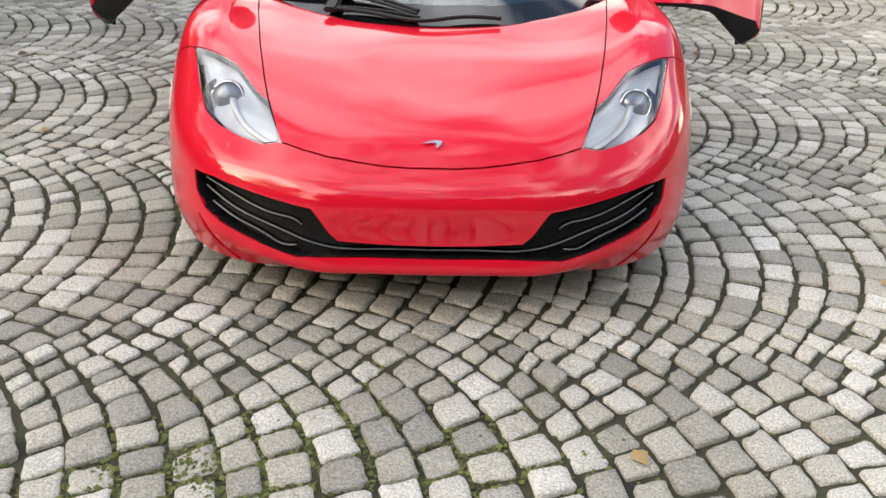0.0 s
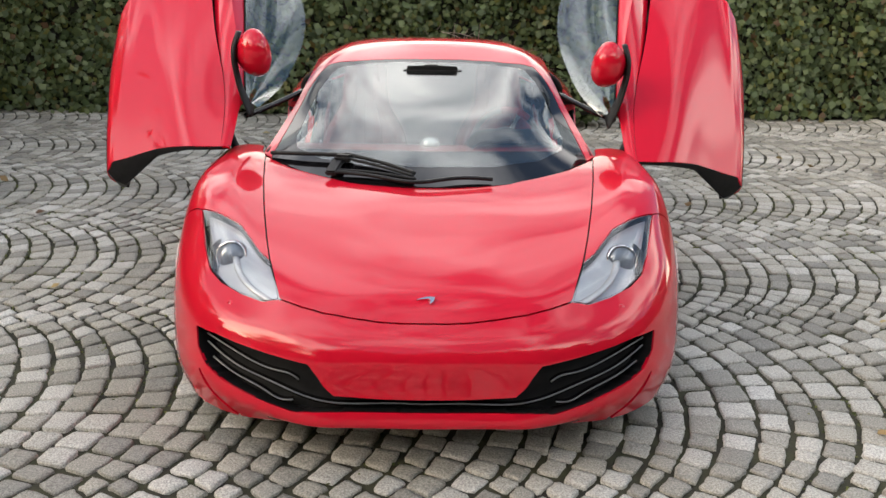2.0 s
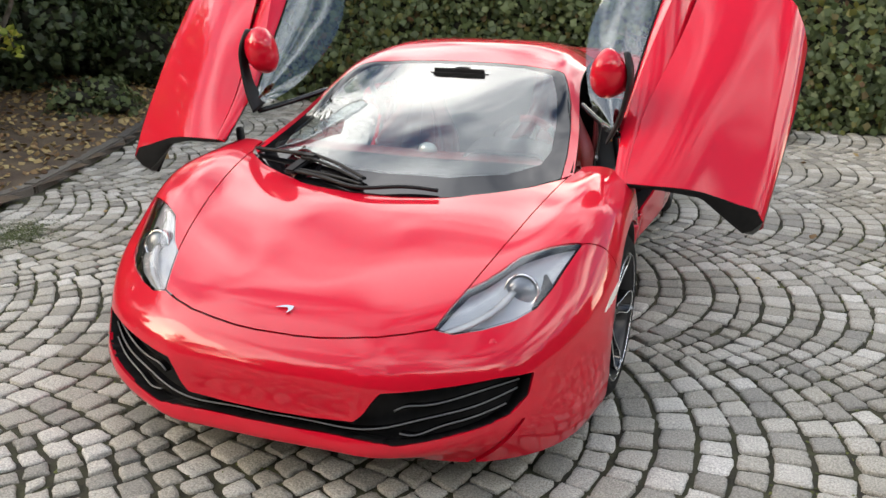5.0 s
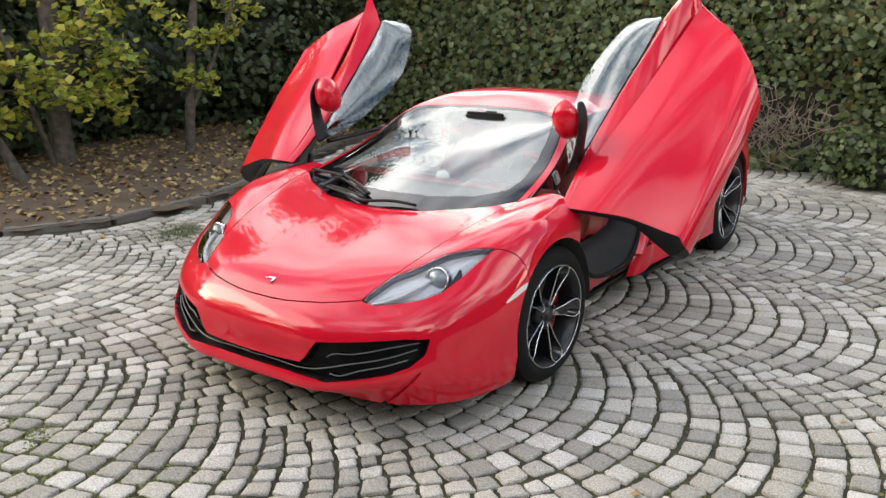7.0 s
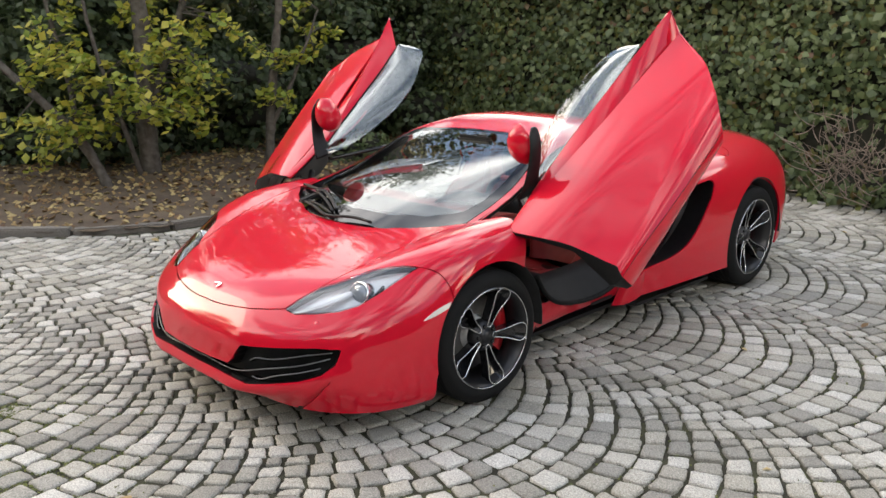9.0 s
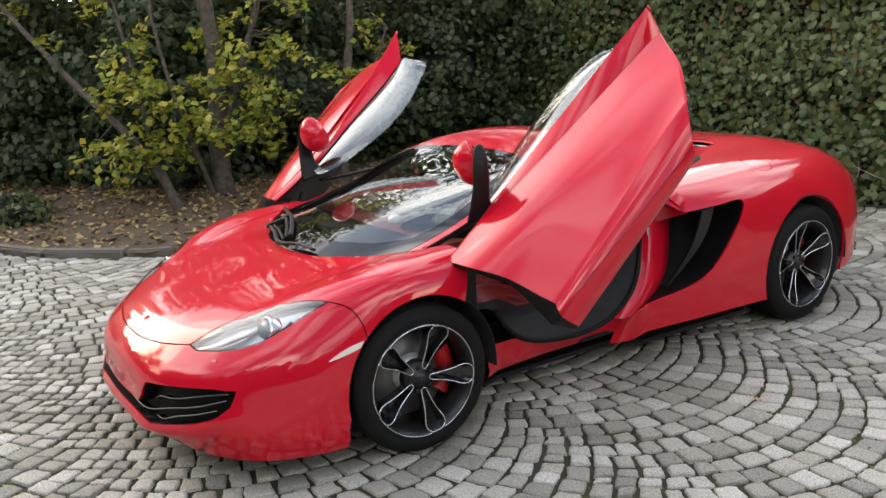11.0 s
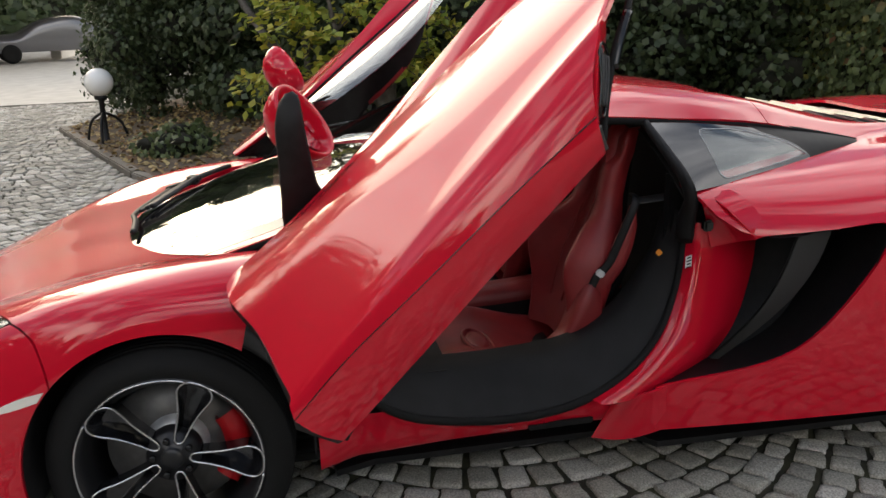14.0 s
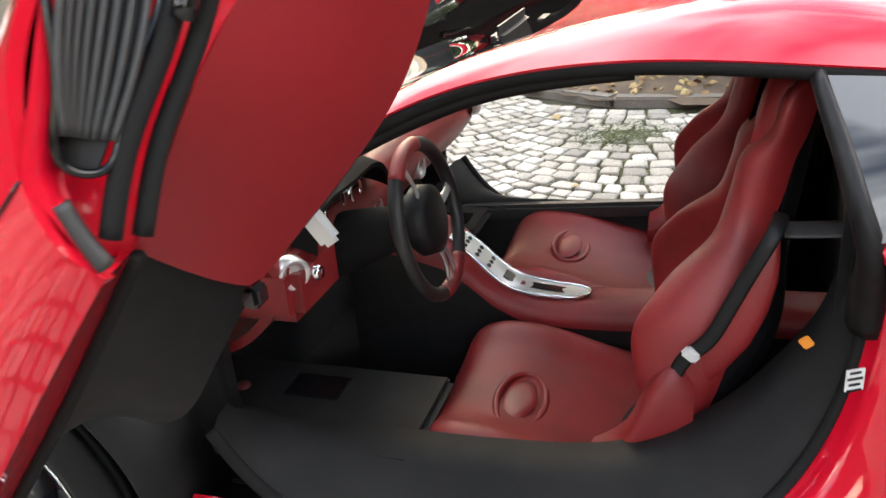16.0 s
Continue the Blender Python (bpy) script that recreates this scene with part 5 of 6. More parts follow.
# dashboard
g = []
for x in np.linspace(-.66, .66, 13):
    k = abs(x) / .66
    g.append([(x, .10 + .18 * k * k, .775 + .03 * k), (x, .30 + .1 * k * k, .80 + .01 * k), (x, .46 + .04 * k * k, .795), (x, .54 + .02 * k, .765), (x, .555 + .01 * k, .72), (x, .53, .66), (x, .47, .60), (x, .36, .55)])
q = facing(loft(g, 50, 30), (0, .3, 1))
topd, lowd = split(q, lambda v: v[:, 2] - .735)
rear_d, topd = split(topd, lambda v: v[:, 1] - .30)
dash = panel("dashboard", topd, DASH, car, "black dashboard top over a dark red leather strip", thick=.02)
panel("dash_strip", lowd, LEATHER, dash, "dark red leather dash strip", thick=.02)
panel("dash_pad", rear_d, LEATHER, dash, "dark red leather top of the dashboard", thick=.02)
v, f = lathe([(-.01, .042), (.004, .042), (.014, .034), (.020, .018), (.021, .001)], 32, axis=2)
link("sensor_dome", v * (1, .8, 1.4) + (0, .44, .805), f, SATIN, dash, "small silver dome on the dashboard")
# instrument hood, in front of the driver
q = facing(loft([[(.16, y, z - .05), (.20, y, z + .01), (.37, y, z + .03), (.54, y, z + .01), (.58, y, z - .05)] for y, z in ((.36, .81), (.46, .83), (.56, .825), (.60, .81))], 20, 24), (0, 0, 1))
panel("instrument_hood", q, DASH, dash, "black hood over the instruments", thick=.012)
part("instrument_panel", box((.36, .012, .11), (.37, .53, .77), .01, Matrix.Rotation(radians(-20), 4, "X")), GLOSS, dash)
for x, r in ((.37, .052), (.26, .034), (.48, .034)):
    v, f = lathe([(0, r), (.008, r), (.010, r - .006), (.004, r - .008)], 32, axis=2)
    v = np.array([(a, -c, b) for a, b, c in v]) * (1, -1, 1)
    link("dial", v + (x, .542, .775), f, CHROME, dash, "round dial with a bright rim")
for x, z in ((.62, .715), (-.62, .715), (.16, .69), (-.16, .69)):
    v, f = lathe([(0, .001), (.004, .010), (.0, .014), (.004, .02), (.012, .028), (.008, .032), (-.02, .033)], 32, axis=2)
    v = np.array([(a, c, b) for a, b, c in v])
    if abs(x) > .5:
        turn = Matrix.Rotation(radians(-38 if x > 0 else 38), 3, "Z")
        v = np.array([turn @ Vector(p) for p in v]) + (.012 * x / abs(x), .030, .030)
    link("air_vent", v + (x, .545, z), f, SATIN, dash, "silver round air vent")
part("knee_panel", box((.20, .20, .125), (.565, .494, .708), .022), LEATHER, dash, "dark red knee panel")
v, f = lathe([(0, .016), (.012, .016), (.016, .012), (.016, .001)], 20, axis=2)
link("knob", np.array([(a, c, b) for a, b, c in v]) + (.585, .594, .727), f, CHROME, dash)
# steering wheel
rim = [(.158 * math.cos(a), .160 * math.sin(a), 0) for a in np.linspace(0, 2 * math.pi, 24, endpoint=False)]
m = Matrix.Translation((.37, .763, .759)) @ Matrix.Rotation(radians(-79), 4, "X") @ Matrix.Rotation(radians(180), 4, "Z")
def place(v):
    return np.array([m @ Vector(x) for x in v])
v, f = tube(rim, .0155, 10, 72, closed=True)
stw = link("steering_wheel", place(v), f, WHEELTRIM, car, "black and red leather steering wheel")
v, f = lathe([(.02, .001), (.02, .05), (.012, .072), (-.02, .076), (-.05, .05)], 32, axis=2)
link("wheel_boss", place(v * (1, 1, 1)), f, BLACK, stw)
for a in (1.99, .15, -1.22, -1.50):
    v, f = tube([(.05 * math.cos(a), .05 * math.sin(a), .0), (.11 * math.cos(a), .11 * math.sin(a), .004), (.148 * math.cos(a), .148 * math.sin(a), 0)], [.018, .010, .013], 8, 10, flat=.35)
    link("wheel_spoke", place(v), f, SATIN, stw, "silver spoke")
for a in (-1.36, 1.85):
    v, f = tube([(.158 * math.cos(a + d), .16 * math.sin(a + d), 0) for d in (-.45, -.2, .2, .45)], .0168, 10, 14)
    link("grip", place(v), f, LEATHER, stw, "dark red leather grip")
v, f = tube([(.37, .75, .757), (.37, .68, .735), (.37, .60, .71), (.37, .45, .66)], [.03, .055, .07, .07], 14, 16)
link("steering_column", v, f, DASH, car)
part("pedal", box((.05, .015, .09), (.42, .30, .25), .004, Matrix.Rotation(radians(25), 4, "X")), STEEL, car, "steel pedal")
part("pedal", box((.07, .015, .06), (.33, .30, .27), .004, Matrix.Rotation(radians(25), 4, "X")), STEEL, car, "steel pedal")
part("inner_mirror", box((.29, .035, .07), (.005, .87, 1.075), .02), BLACK, car, "inner mirror")
part("sun_sensor", box((.08, .05, .02), (0, .955, 1.098), .006), BLACK, car)
# wiper and cowl
part("wiper_pivot", box((.075, .055, .03), (-.345, -.005, .838), .01, Matrix.Rotation(radians(-12), 4, "Z")), BLACK, car)
part("wiper_bracket", box((.05, .13, .022), (-.375, -.055, .815), .007, Matrix.Rotation(radians(-12), 4, "Z") @ Matrix.Rotation(radians(16), 4, "X")), BLACK, car)
wipe = [((-.66, .115, .830), (-.51, .064, .838), (-.34, .012, .846)), ((-.34, .012, .850), (-.17, -.062, .828), (-.055, -.125, .806)), ((-.35, -.015, .842), (-.18, -.085, .82), (-.06, -.145, .80)), ((-.38, -.095, .802), (-.21, -.140, .796), (-.04, -.185, .785), (.10, -.160, .796), (.25, -.145, .790)), ((-.375, -.075, .806), (-.20, -.118, .803), (-.05, -.165, .793))]
for p, r, nm in zip(wipe, (.012, .011, .009, .011, .008), ("wiper_blade", "wiper_arm", "wiper_arm", "wiper_blade", "wiper_arm")):
    v, f = tube(p, r, 8, 30, flat=.7)
    link(nm, v, f, BLACK, car, "black windscreen wiper")

# broad front end of the sill, with its mat
for s in (1, -1):
    part("sill_mat", box((.32, .60 if s > 0 else .42, .03), (.56 * s, .50 if s > 0 else .41, .385), .014), SILLTRIM, car, "black rubber mat at the front of the sill")
    part("mat_pad", box((.085, .13, .006), (.502 * s, .51, .401), .002), GLOSS, car)
    v, f = lathe([(.0, .017), (.006, .016), (.007, .001)], 20, axis=2)
    link("sill_button", v * (s, 1, 1) + (.534 * s, .34, .402), f if s > 0 else [q[::-1] for q in f], BELT, car)
for s in (1, -1):
    part("dash_end_trim", box((.022, .05, .085), (.60 * s, .628, .832), .010, Matrix.Rotation(radians(35), 4, "X")), SATIN, dash, "silver trim at the end of the dashboard")
part("sill_rail", box((.05, .95, .05), (-.62, .98, .405), .012, Matrix.Rotation(radians(3.5), 4, "X")), VANE, car, "dark grey trim along the sill")
part("rear_lining", box((1.0, .04, .26), (0, 1.615, .975), .01), CARPET, car, "black lining behind the seats")
for s in (1, -1):
    part("kick_panel", box((.06, .16, .46), (.565 * s, 1.545, .37), .015), CARPET, car, "black lining beside the seat")
    part("pillar_lining", box((.13, .05, .70), (.60 * s, 1.615, .56), .015), BLACK, car, "black inner pillar lining")
# ---- ground: joints, cobbles, kerb, bed ----
v, n, t = sheet(np.stack(np.meshgrid(np.r_[np.linspace(-400, -15, 12), np.linspace(-14, 10, 60), np.linspace(15, 400, 12)], np.r_[np.linspace(-400, -12, 12), np.linspace(-11, 8, 50), np.linspace(12, 400, 12)], [0.0], indexing="ij"), -1)[:, :, 0])
ground = link("ground", v - (0, 0, .013), t[:, ::-1] if n[0][2] < 0 else t, GROUND)
tagged(ground, "soil and moss joints of the cobbled yard", "ground", kind="structure")
pavement = new("pavement")
tagged(pavement, "grey granite cobbles laid in arcs with mossy joints", "pavement", kind="structure")

rng = np.random.default_rng(5)
KERB = curve([(-4.75, 5.6), (-4.45, 4.4), (-4.05, 3.4), (-3.65, 2.2), (-3.42, 1.3), (-3.5, .6), (-3.92, -.15), (-4.55, -.75), (-5.35, -1.12), (-6.4, -1.55), (-7.7, -2.05), (-8.95, -2.54)], 80)
KERB2 = np.array([(x, y) for x, y in KERB] + [(-10.2, -1.6), (-14, 1.5), (-14, 5.6)])


def in_bed(x, y, grow=0.0):
    p = KERB2
    inside = False
    for (x0, y0), (x1, y1) in zip(p, np.roll(p, -1, 0)):
        if (y0 > y) != (y1 > y) and x < (x1 - x0) * (y - y0) / (y1 - y0) + x0 - grow:
            inside = not inside
    return inside


# arcs in bands along x: each band is 1.5 m wide, its arcs bulge towards +x
R, BAND, PITCH, TILT = 1.04, 1.5, .125, .08
HALF = math.asin(BAND / 2 / R)


def stone_shape(c, h, jitter, fine):
    """A split cobble from its four corners: worn flat top, narrow shoulders, uneven edges. Returns verts and faces."""
    c = np.array(c)
    m = c.mean(0)
    e = np.linalg.norm(c - np.roll(c, 1, 0), axis=1)
    small = max(min(e), .03)
    g = .0076
    c = m + (c - m) * (1 - 2 * g / max(small, .06)) + jitter
    cc, k4 = [], rng.uniform(.05, .12)
    for i in range(4):
        a, b, d = c[i - 1], c[i], c[(i + 1) % 4]
        cc += [b + (a - b) * k4, b + (d - b) * k4]
        if fine:
            cc += [b + (d - b) * .36, b + (d - b) * .64]
    cc = np.array(cc)
    n = len(cc)
    if fine:
        cc = cc + rng.normal(0, .0019, cc.shape)
    z = lambda p, k: np.c_[p, np.full(len(p), k)]
    m2 = cc.mean(0)
    v = np.r_[z(cc, -.03), z(m2 + (cc - m2) * .995, h - .006), z(m2 + (cc - m2) * .95, h - .0012), z(m2 + (cc - m2) * .62, h)]
    if fine:
        v[2 * n :, 2] += rng.normal(0, .0009, 2 * n)
    f = []
    for k in range(3):
        f += [(k * n + i, k * n + (i + 1) % n, k * n + n + (i + 1) % n, k * n + n + i) for i in range(n)]
    f.append(tuple(range(3 * n, 4 * n)))
    return v, f


def arc_point(band, j, ang):
    """A place on arc j of a band."""
    wob = .010 * math.sin(j * 1.7) + .006 * math.sin(j * .61 + 1.0)
    return np.array((j * PITCH + wob + R * math.cos(ang) - R * .8 + .056, -.42 + BAND * band + TILT * j * PITCH + R * math.sin(ang)))


def square_cut(ang):
    """The angle on the inner arc that faces an angle on the outer arc squarely."""
    return ang - PITCH / R * math.sin(ang)


allv, allf, off, near = [], [], 0, 0


def lay(q):
    """Lay one cobble with its four corners, unless it lies outside the yard or in the bed."""
    global off, near
    mx, my = np.mean(q, 0)
    if not (-13 < mx < 9.5 and -8.5 < my < 6.05) or (mx < -9.2 and my > -2.2) or (mx < -3.2 and in_bed(mx, my, -.10)):
        return
    fine = -3.6 < mx < 4.2 and -3.8 < my < 2.5 and (abs(mx) > .7 or my < -.7)
    vv, ff = stone_shape(q, rng.normal(.0, .003), rng.normal(0, .0042, (4, 2)), fine)
    k = len(vv) // 4
    vv[k:, 2] += (vv[k:, :2] - (mx, my)) @ rng.normal(0, .022, 2)
    if -1.35 < mx < 1.35 and -2.72 < my < -1.02 and near < 300:
        near += 1
        link("cobble", vv, ff, STONE, pavement, smooth=True)
    else:
        allv.append(vv)
        allf.extend([tuple(i + off for i in q2) for q2 in ff])
        off += len(vv)


for band in range(-7, 5):
    for j in range(-104, 84):
        if not (-9.5 < -.42 + BAND * band + TILT * j * PITCH < 6.8):
            continue
        cuts, a = [], -HALF
        while a < HALF - .5 * PITCH / R * math.cos(HALF):
            cuts.append(a)
            a += PITCH / R * (.28 + .72 * math.cos(a)) * rng.uniform(.82, 1.22)
        cuts.append(HALF)
        for a, b in zip(cuts[:-1], cuts[1:]):
            lay([arc_point(band, j, square_cut(a)), arc_point(band, j + 1, a), arc_point(band, j + 1, b), arc_point(band, j, square_cut(b))])
        # the diamond where two bands meet
        lay([arc_point(band, j, HALF), arc_point(band, j, square_cut(HALF)), arc_point(band, j + 1, HALF), arc_point(band + 1, j, square_cut(-HALF))])
rest = link("cobbles", np.concatenate(allv), allf, STONE, pavement)
tagged(rest, "grey granite cobbles in arcs", kind="stuff")

# kerb stones along the bed
kerb = new("kerb")
tagged(kerb, "low grey granite kerb round the planted bed", "kerb", kind="structure")
kl = np.r_[0, np.cumsum(np.linalg.norm(np.diff(KERB, axis=0), axis=1))]
d = 0.0
while d < kl[-1] - .3:
    ln = rng.uniform(.75, 1.0)
    a = np.array([np.interp(d + .006, kl, KERB[:, k]) for k in (0, 1)])
    b = np.array([np.interp(min(d + ln - .006, kl[-1]), kl, KERB[:, k]) for k in (0, 1)])
    c, w = (a + b) / 2, b - a
    h = .060 + rng.uniform(-.006, .006)
    part("kerb_stone", box((np.linalg.norm(w), .11, .2), (*c, h - .1), .012, Matrix.Rotation(math.atan2(w[1], w[0]), 4, "Z")), KERBSTONE, kerb)
    d += ln

# bed of soil, rising away from the kerb
xs, ys = np.linspace(-14, -3.3, 90), np.linspace(-2.6, 5.8, 90)
g = np.zeros((90, 90, 3))
keep = np.zeros((90, 90), bool)


def kerb_gap(x, y):
    return np.linalg.norm(KERB - (x, y), axis=1).min()


def bed_height(x, y):
    return .045 + min(.16, .10 * kerb_gap(x, y)) + .03 * noise.noise(Vector((x * 1.5, y * 1.5, 0)))


for i, x in enumerate(xs):
    for j, y in enumerate(ys):
        keep[i, j] = in_bed(x, y)
        g[i, j] = (x, y, bed_height(x, y) if keep[i, j] else .04)
v, n, t = sheet(g)
kk = keep.ravel()
t = t[kk[t].any(1)]
bed = tidy(v, n, t)
bed = link("planting_bed", bed[0], bed[2] if bed[1][0][2] > 0 else bed[2][:, ::-1], SOIL)
tagged(bed, "bare brown soil of the planted bed under the shrubs", "soil", kind="structure")


def leaves(name, places, ways, sizes, mat, parent=None, label="", bend=.25, lobes=False):
    """Many small leaves as one mesh: each a folded blade at its place."""
    k = len(places)
    w = ways / (np.linalg.norm(ways, axis=1, keepdims=True) + 1e-9)
    r = rng.normal(0, 1, (k, 3))
    u = np.cross(w, r)
    u /= np.linalg.norm(u, axis=1, keepdims=True) + 1e-9
    x = np.cross(w, u)
    s = np.asarray(sizes)[:, None]
    base, tip = places - u * s * .5, places + u * s * .5
    mid = places + w * s * bend * .35
    l, rr = places + x * s * .42 + u * s * -.08, places - x * s * .42 + u * s * -.08
    verts = np.stack([base, l, tip - w * s * bend * .3, rr, mid], 1).reshape(-1, 3)
    i = np.arange(k) * 5
    f = np.concatenate([np.c_[i, i + 1, i + 4], np.c_[i + 1, i + 2, i + 4], np.c_[i + 2, i + 3, i + 4], np.c_[i + 3, i, i + 4]])
    me = bpy.data.meshes.new(name)
    me.vertices.add(len(verts))
    me.vertices.foreach_set("co", verts.ravel())
    me.loops.add(len(f) * 3)
    me.loops.foreach_set("vertex_index", f.ravel().astype(np.int32))
    me.polygons.add(len(f))
    me.polygons.foreach_set("loop_start", np.arange(0, len(f) * 3, 3, dtype=np.int32))
    me.update(calc_edges=True)
    me.materials.append(mat)
    ob = new(name, me)
    ob.parent = parent
    return tagged(ob, label)


# leaf litter on the bed
pl, wy = [], []
while len(pl) < 6500:
    x, y = rng.uniform(-9.5, -3.3), rng.uniform(-2.4, 5.6)
    if in_bed(x, y) and kerb_gap(x, y) > .05:
        pl.append((x, y, bed_height(x, y) + .012))
        wy.append((rng.normal(0, .5), rng.normal(0, .5), 1))
for _ in range(40):
    x, y = rng.uniform(-3.3, 3.5), rng.uniform(-2.5, 5.5)
    if abs(x) > 1.2 or y < -1.2 or y > 3.7:
        pl.append((x, y, .012))
        wy.append((rng.normal(0, .3), rng.normal(0, .3), 1))
lit = leaves("leaf_litter", np.array(pl), np.array(wy), rng.uniform(.035, .085, len(pl)), LITTER, None, "fallen yellow and brown leaves on the soil", .5)
tagged(lit, "", "leaves", kind="stuff")


# ---- hedge and shrubs ----
def lump(p, amp, scale):
    return np.array([noise.fractal(Vector(q * scale), 1.0, 2.0, 3) for q in p]) * amp


def hedge_row(x0, x1, y0, height, depth):
    """A clipped leafy hedge: a core coloured dark as the shade inside, and a coat of leaves."""
    top = new("hedge")
    gx, gz = np.linspace(x0, x1, 90), np.linspace(0, height, 30)
    g = np.stack(np.meshgrid(gx, gz, indexing="ij"), -1)
    flat = np.c_[g[:, :, 0].ravel(), np.zeros(g[:, :, 0].size), g[:, :, 1].ravel()]
    d = lump(flat, .28, .9)
    flat[:, 1] = y0 + .22 - d + .10 * np.abs(flat[:, 2] - .9)**1.2 * 0
    q = facing(sheet(flat.reshape(90, 30, 3)), (0, -1, 0))
    panel("hedge_core", q, SHADE_CORE, top, thick=depth)
    n = int((x1 - x0) * height * 900)
    px, pz = rng.uniform(x0, x1, n), height * rng.uniform(0.005, 1, n)
    p = np.c_[px, np.zeros(n), pz]
    d = lump(p, .28, .9)
    p[:, 1] = y0 + .22 - d - rng.gamma(2.0, .045, n) + .02
    droop = np.c_[rng.normal(0, .55, n), np.full(n, -1.0), rng.normal(.35, .5, n)]
    return top, p, droop


top, p, w = hedge_row(-13.0, 9.5, 5.85, 3.0, .9)
pick = rng.uniform(0, 1, len(p))
# a thin, half-bare patch near the foot of the hedge
bare = (np.hypot((p[:, 0] - .45) / .60, (p[:, 2] - .55) / .36) < 1) & (rng.uniform(0, 1, len(p)) < .82)
p, w, pick = p[~bare], w[~bare], pick[~bare]
tv, tf, off = [], [], 0
for _ in range(150):
    a = np.array((rng.normal(.45, .30), 5.72, max(.05, rng.normal(.45, .2))))
    b = a + (rng.normal(0, .16), rng.uniform(-.22, -.05), rng.uniform(.05, .30))
    v, f = tube(np.array([a, a * .5 + b * .5 + rng.normal(0, .03, 3), b]), [.006, .004, .002], 5, 7)
    tv.append(v)
    tf += [tuple(i + off for i in q) for q in f]
    off += len(v)
tagged(link("twig_tangle", np.concatenate(tv), tf, TWIG, top, "bare pinkish grey twigs"), kind="stuff")
tagged(leaves("hedge_leaves", p[pick < .82], w[pick < .82], rng.uniform(.05, .12, (pick < .82).sum()), LEAF, top), kind="stuff")
tagged(leaves("hedge_leaves_yellow", p[pick >= .82], w[pick >= .82] , rng.uniform(.05, .11, (pick >= .82).sum()), LEAF2, top), kind="stuff")
tagged(top, "tall dense green hedge with a few yellowing leaves", "hedge")


def far_hedge(a, b, height, label, dense=110, leaf=.25, name="hedge"):
    """A tall leafy screen that closes the yard, with an uneven top."""
    a, b = np.array(a, float), np.array(b, float)
    ln = np.linalg.norm(b - a)
    along = (b - a) / ln
    out = np.array((along[1], -along[0]))
    out = out if out @ (-a) > 0 else -out
    top = new(name)
    n = int(ln * height * dense)
    u, z = rng.uniform(0, ln, n), rng.uniform(0, 1, n)
    crest = height * (.82 + .30 * np.array([noise.fractal(Vector((x * .35, 3.3, 0)), 1.0, 2.0, 4) for x in u]))
    d = np.array([noise.fractal(Vector((x * .7, y * 4, 0)), 1.0, 2.0, 3) for x, y in zip(u, z)]) * .5
    p = np.c_[a + u[:, None] * along + (d + rng.normal(0, .25, n))[:, None] * out, z * crest]
    w = np.c_[rng.normal(0, .6, (n, 2)) + out, rng.normal(.3, .5, n)]
    tagged(leaves("hedge_leaves", p, w, rng.uniform(.65, 1.35, n) * leaf, DARKLEAF, top), kind="stuff")
    k = int(ln / .5)
    uu = np.linspace(0, ln, k)
    cr = height * (.82 + .30 * np.array([noise.fractal(Vector((x * .35, 3.3, 0)), 1.0, 2.0, 4) for x in uu])) * .88
    g = np.stack([np.c_[a + uu[:, None] * along, cr * h] for h in (0, .33, .66, 1)])
    # sheet behind the leaves, its dark colour standing for inner shade
    panel("hedge_core", facing(sheet(g), (*out, 0)), SHADE_CORE, top, thick=.3)
    tagged(top, label, name)


far_hedge((-64, -2), (-26, -58), 15.0, "dark wood of tall trees behind the garage", 34, .7, "far_wood")
# out of view, added to block low sky light and reflections at the nose
far_hedge((-5.5, -10.5), (15, -10.5), 8.0, "unseen tall dark hedge, added to keep low sky light off the nose")
# also added out of view, closing off the low sky on the +x side
far_hedge((14, -10.5), (14, 6.5), 5.0, "unseen tall dark hedge, added along the yard's far side")


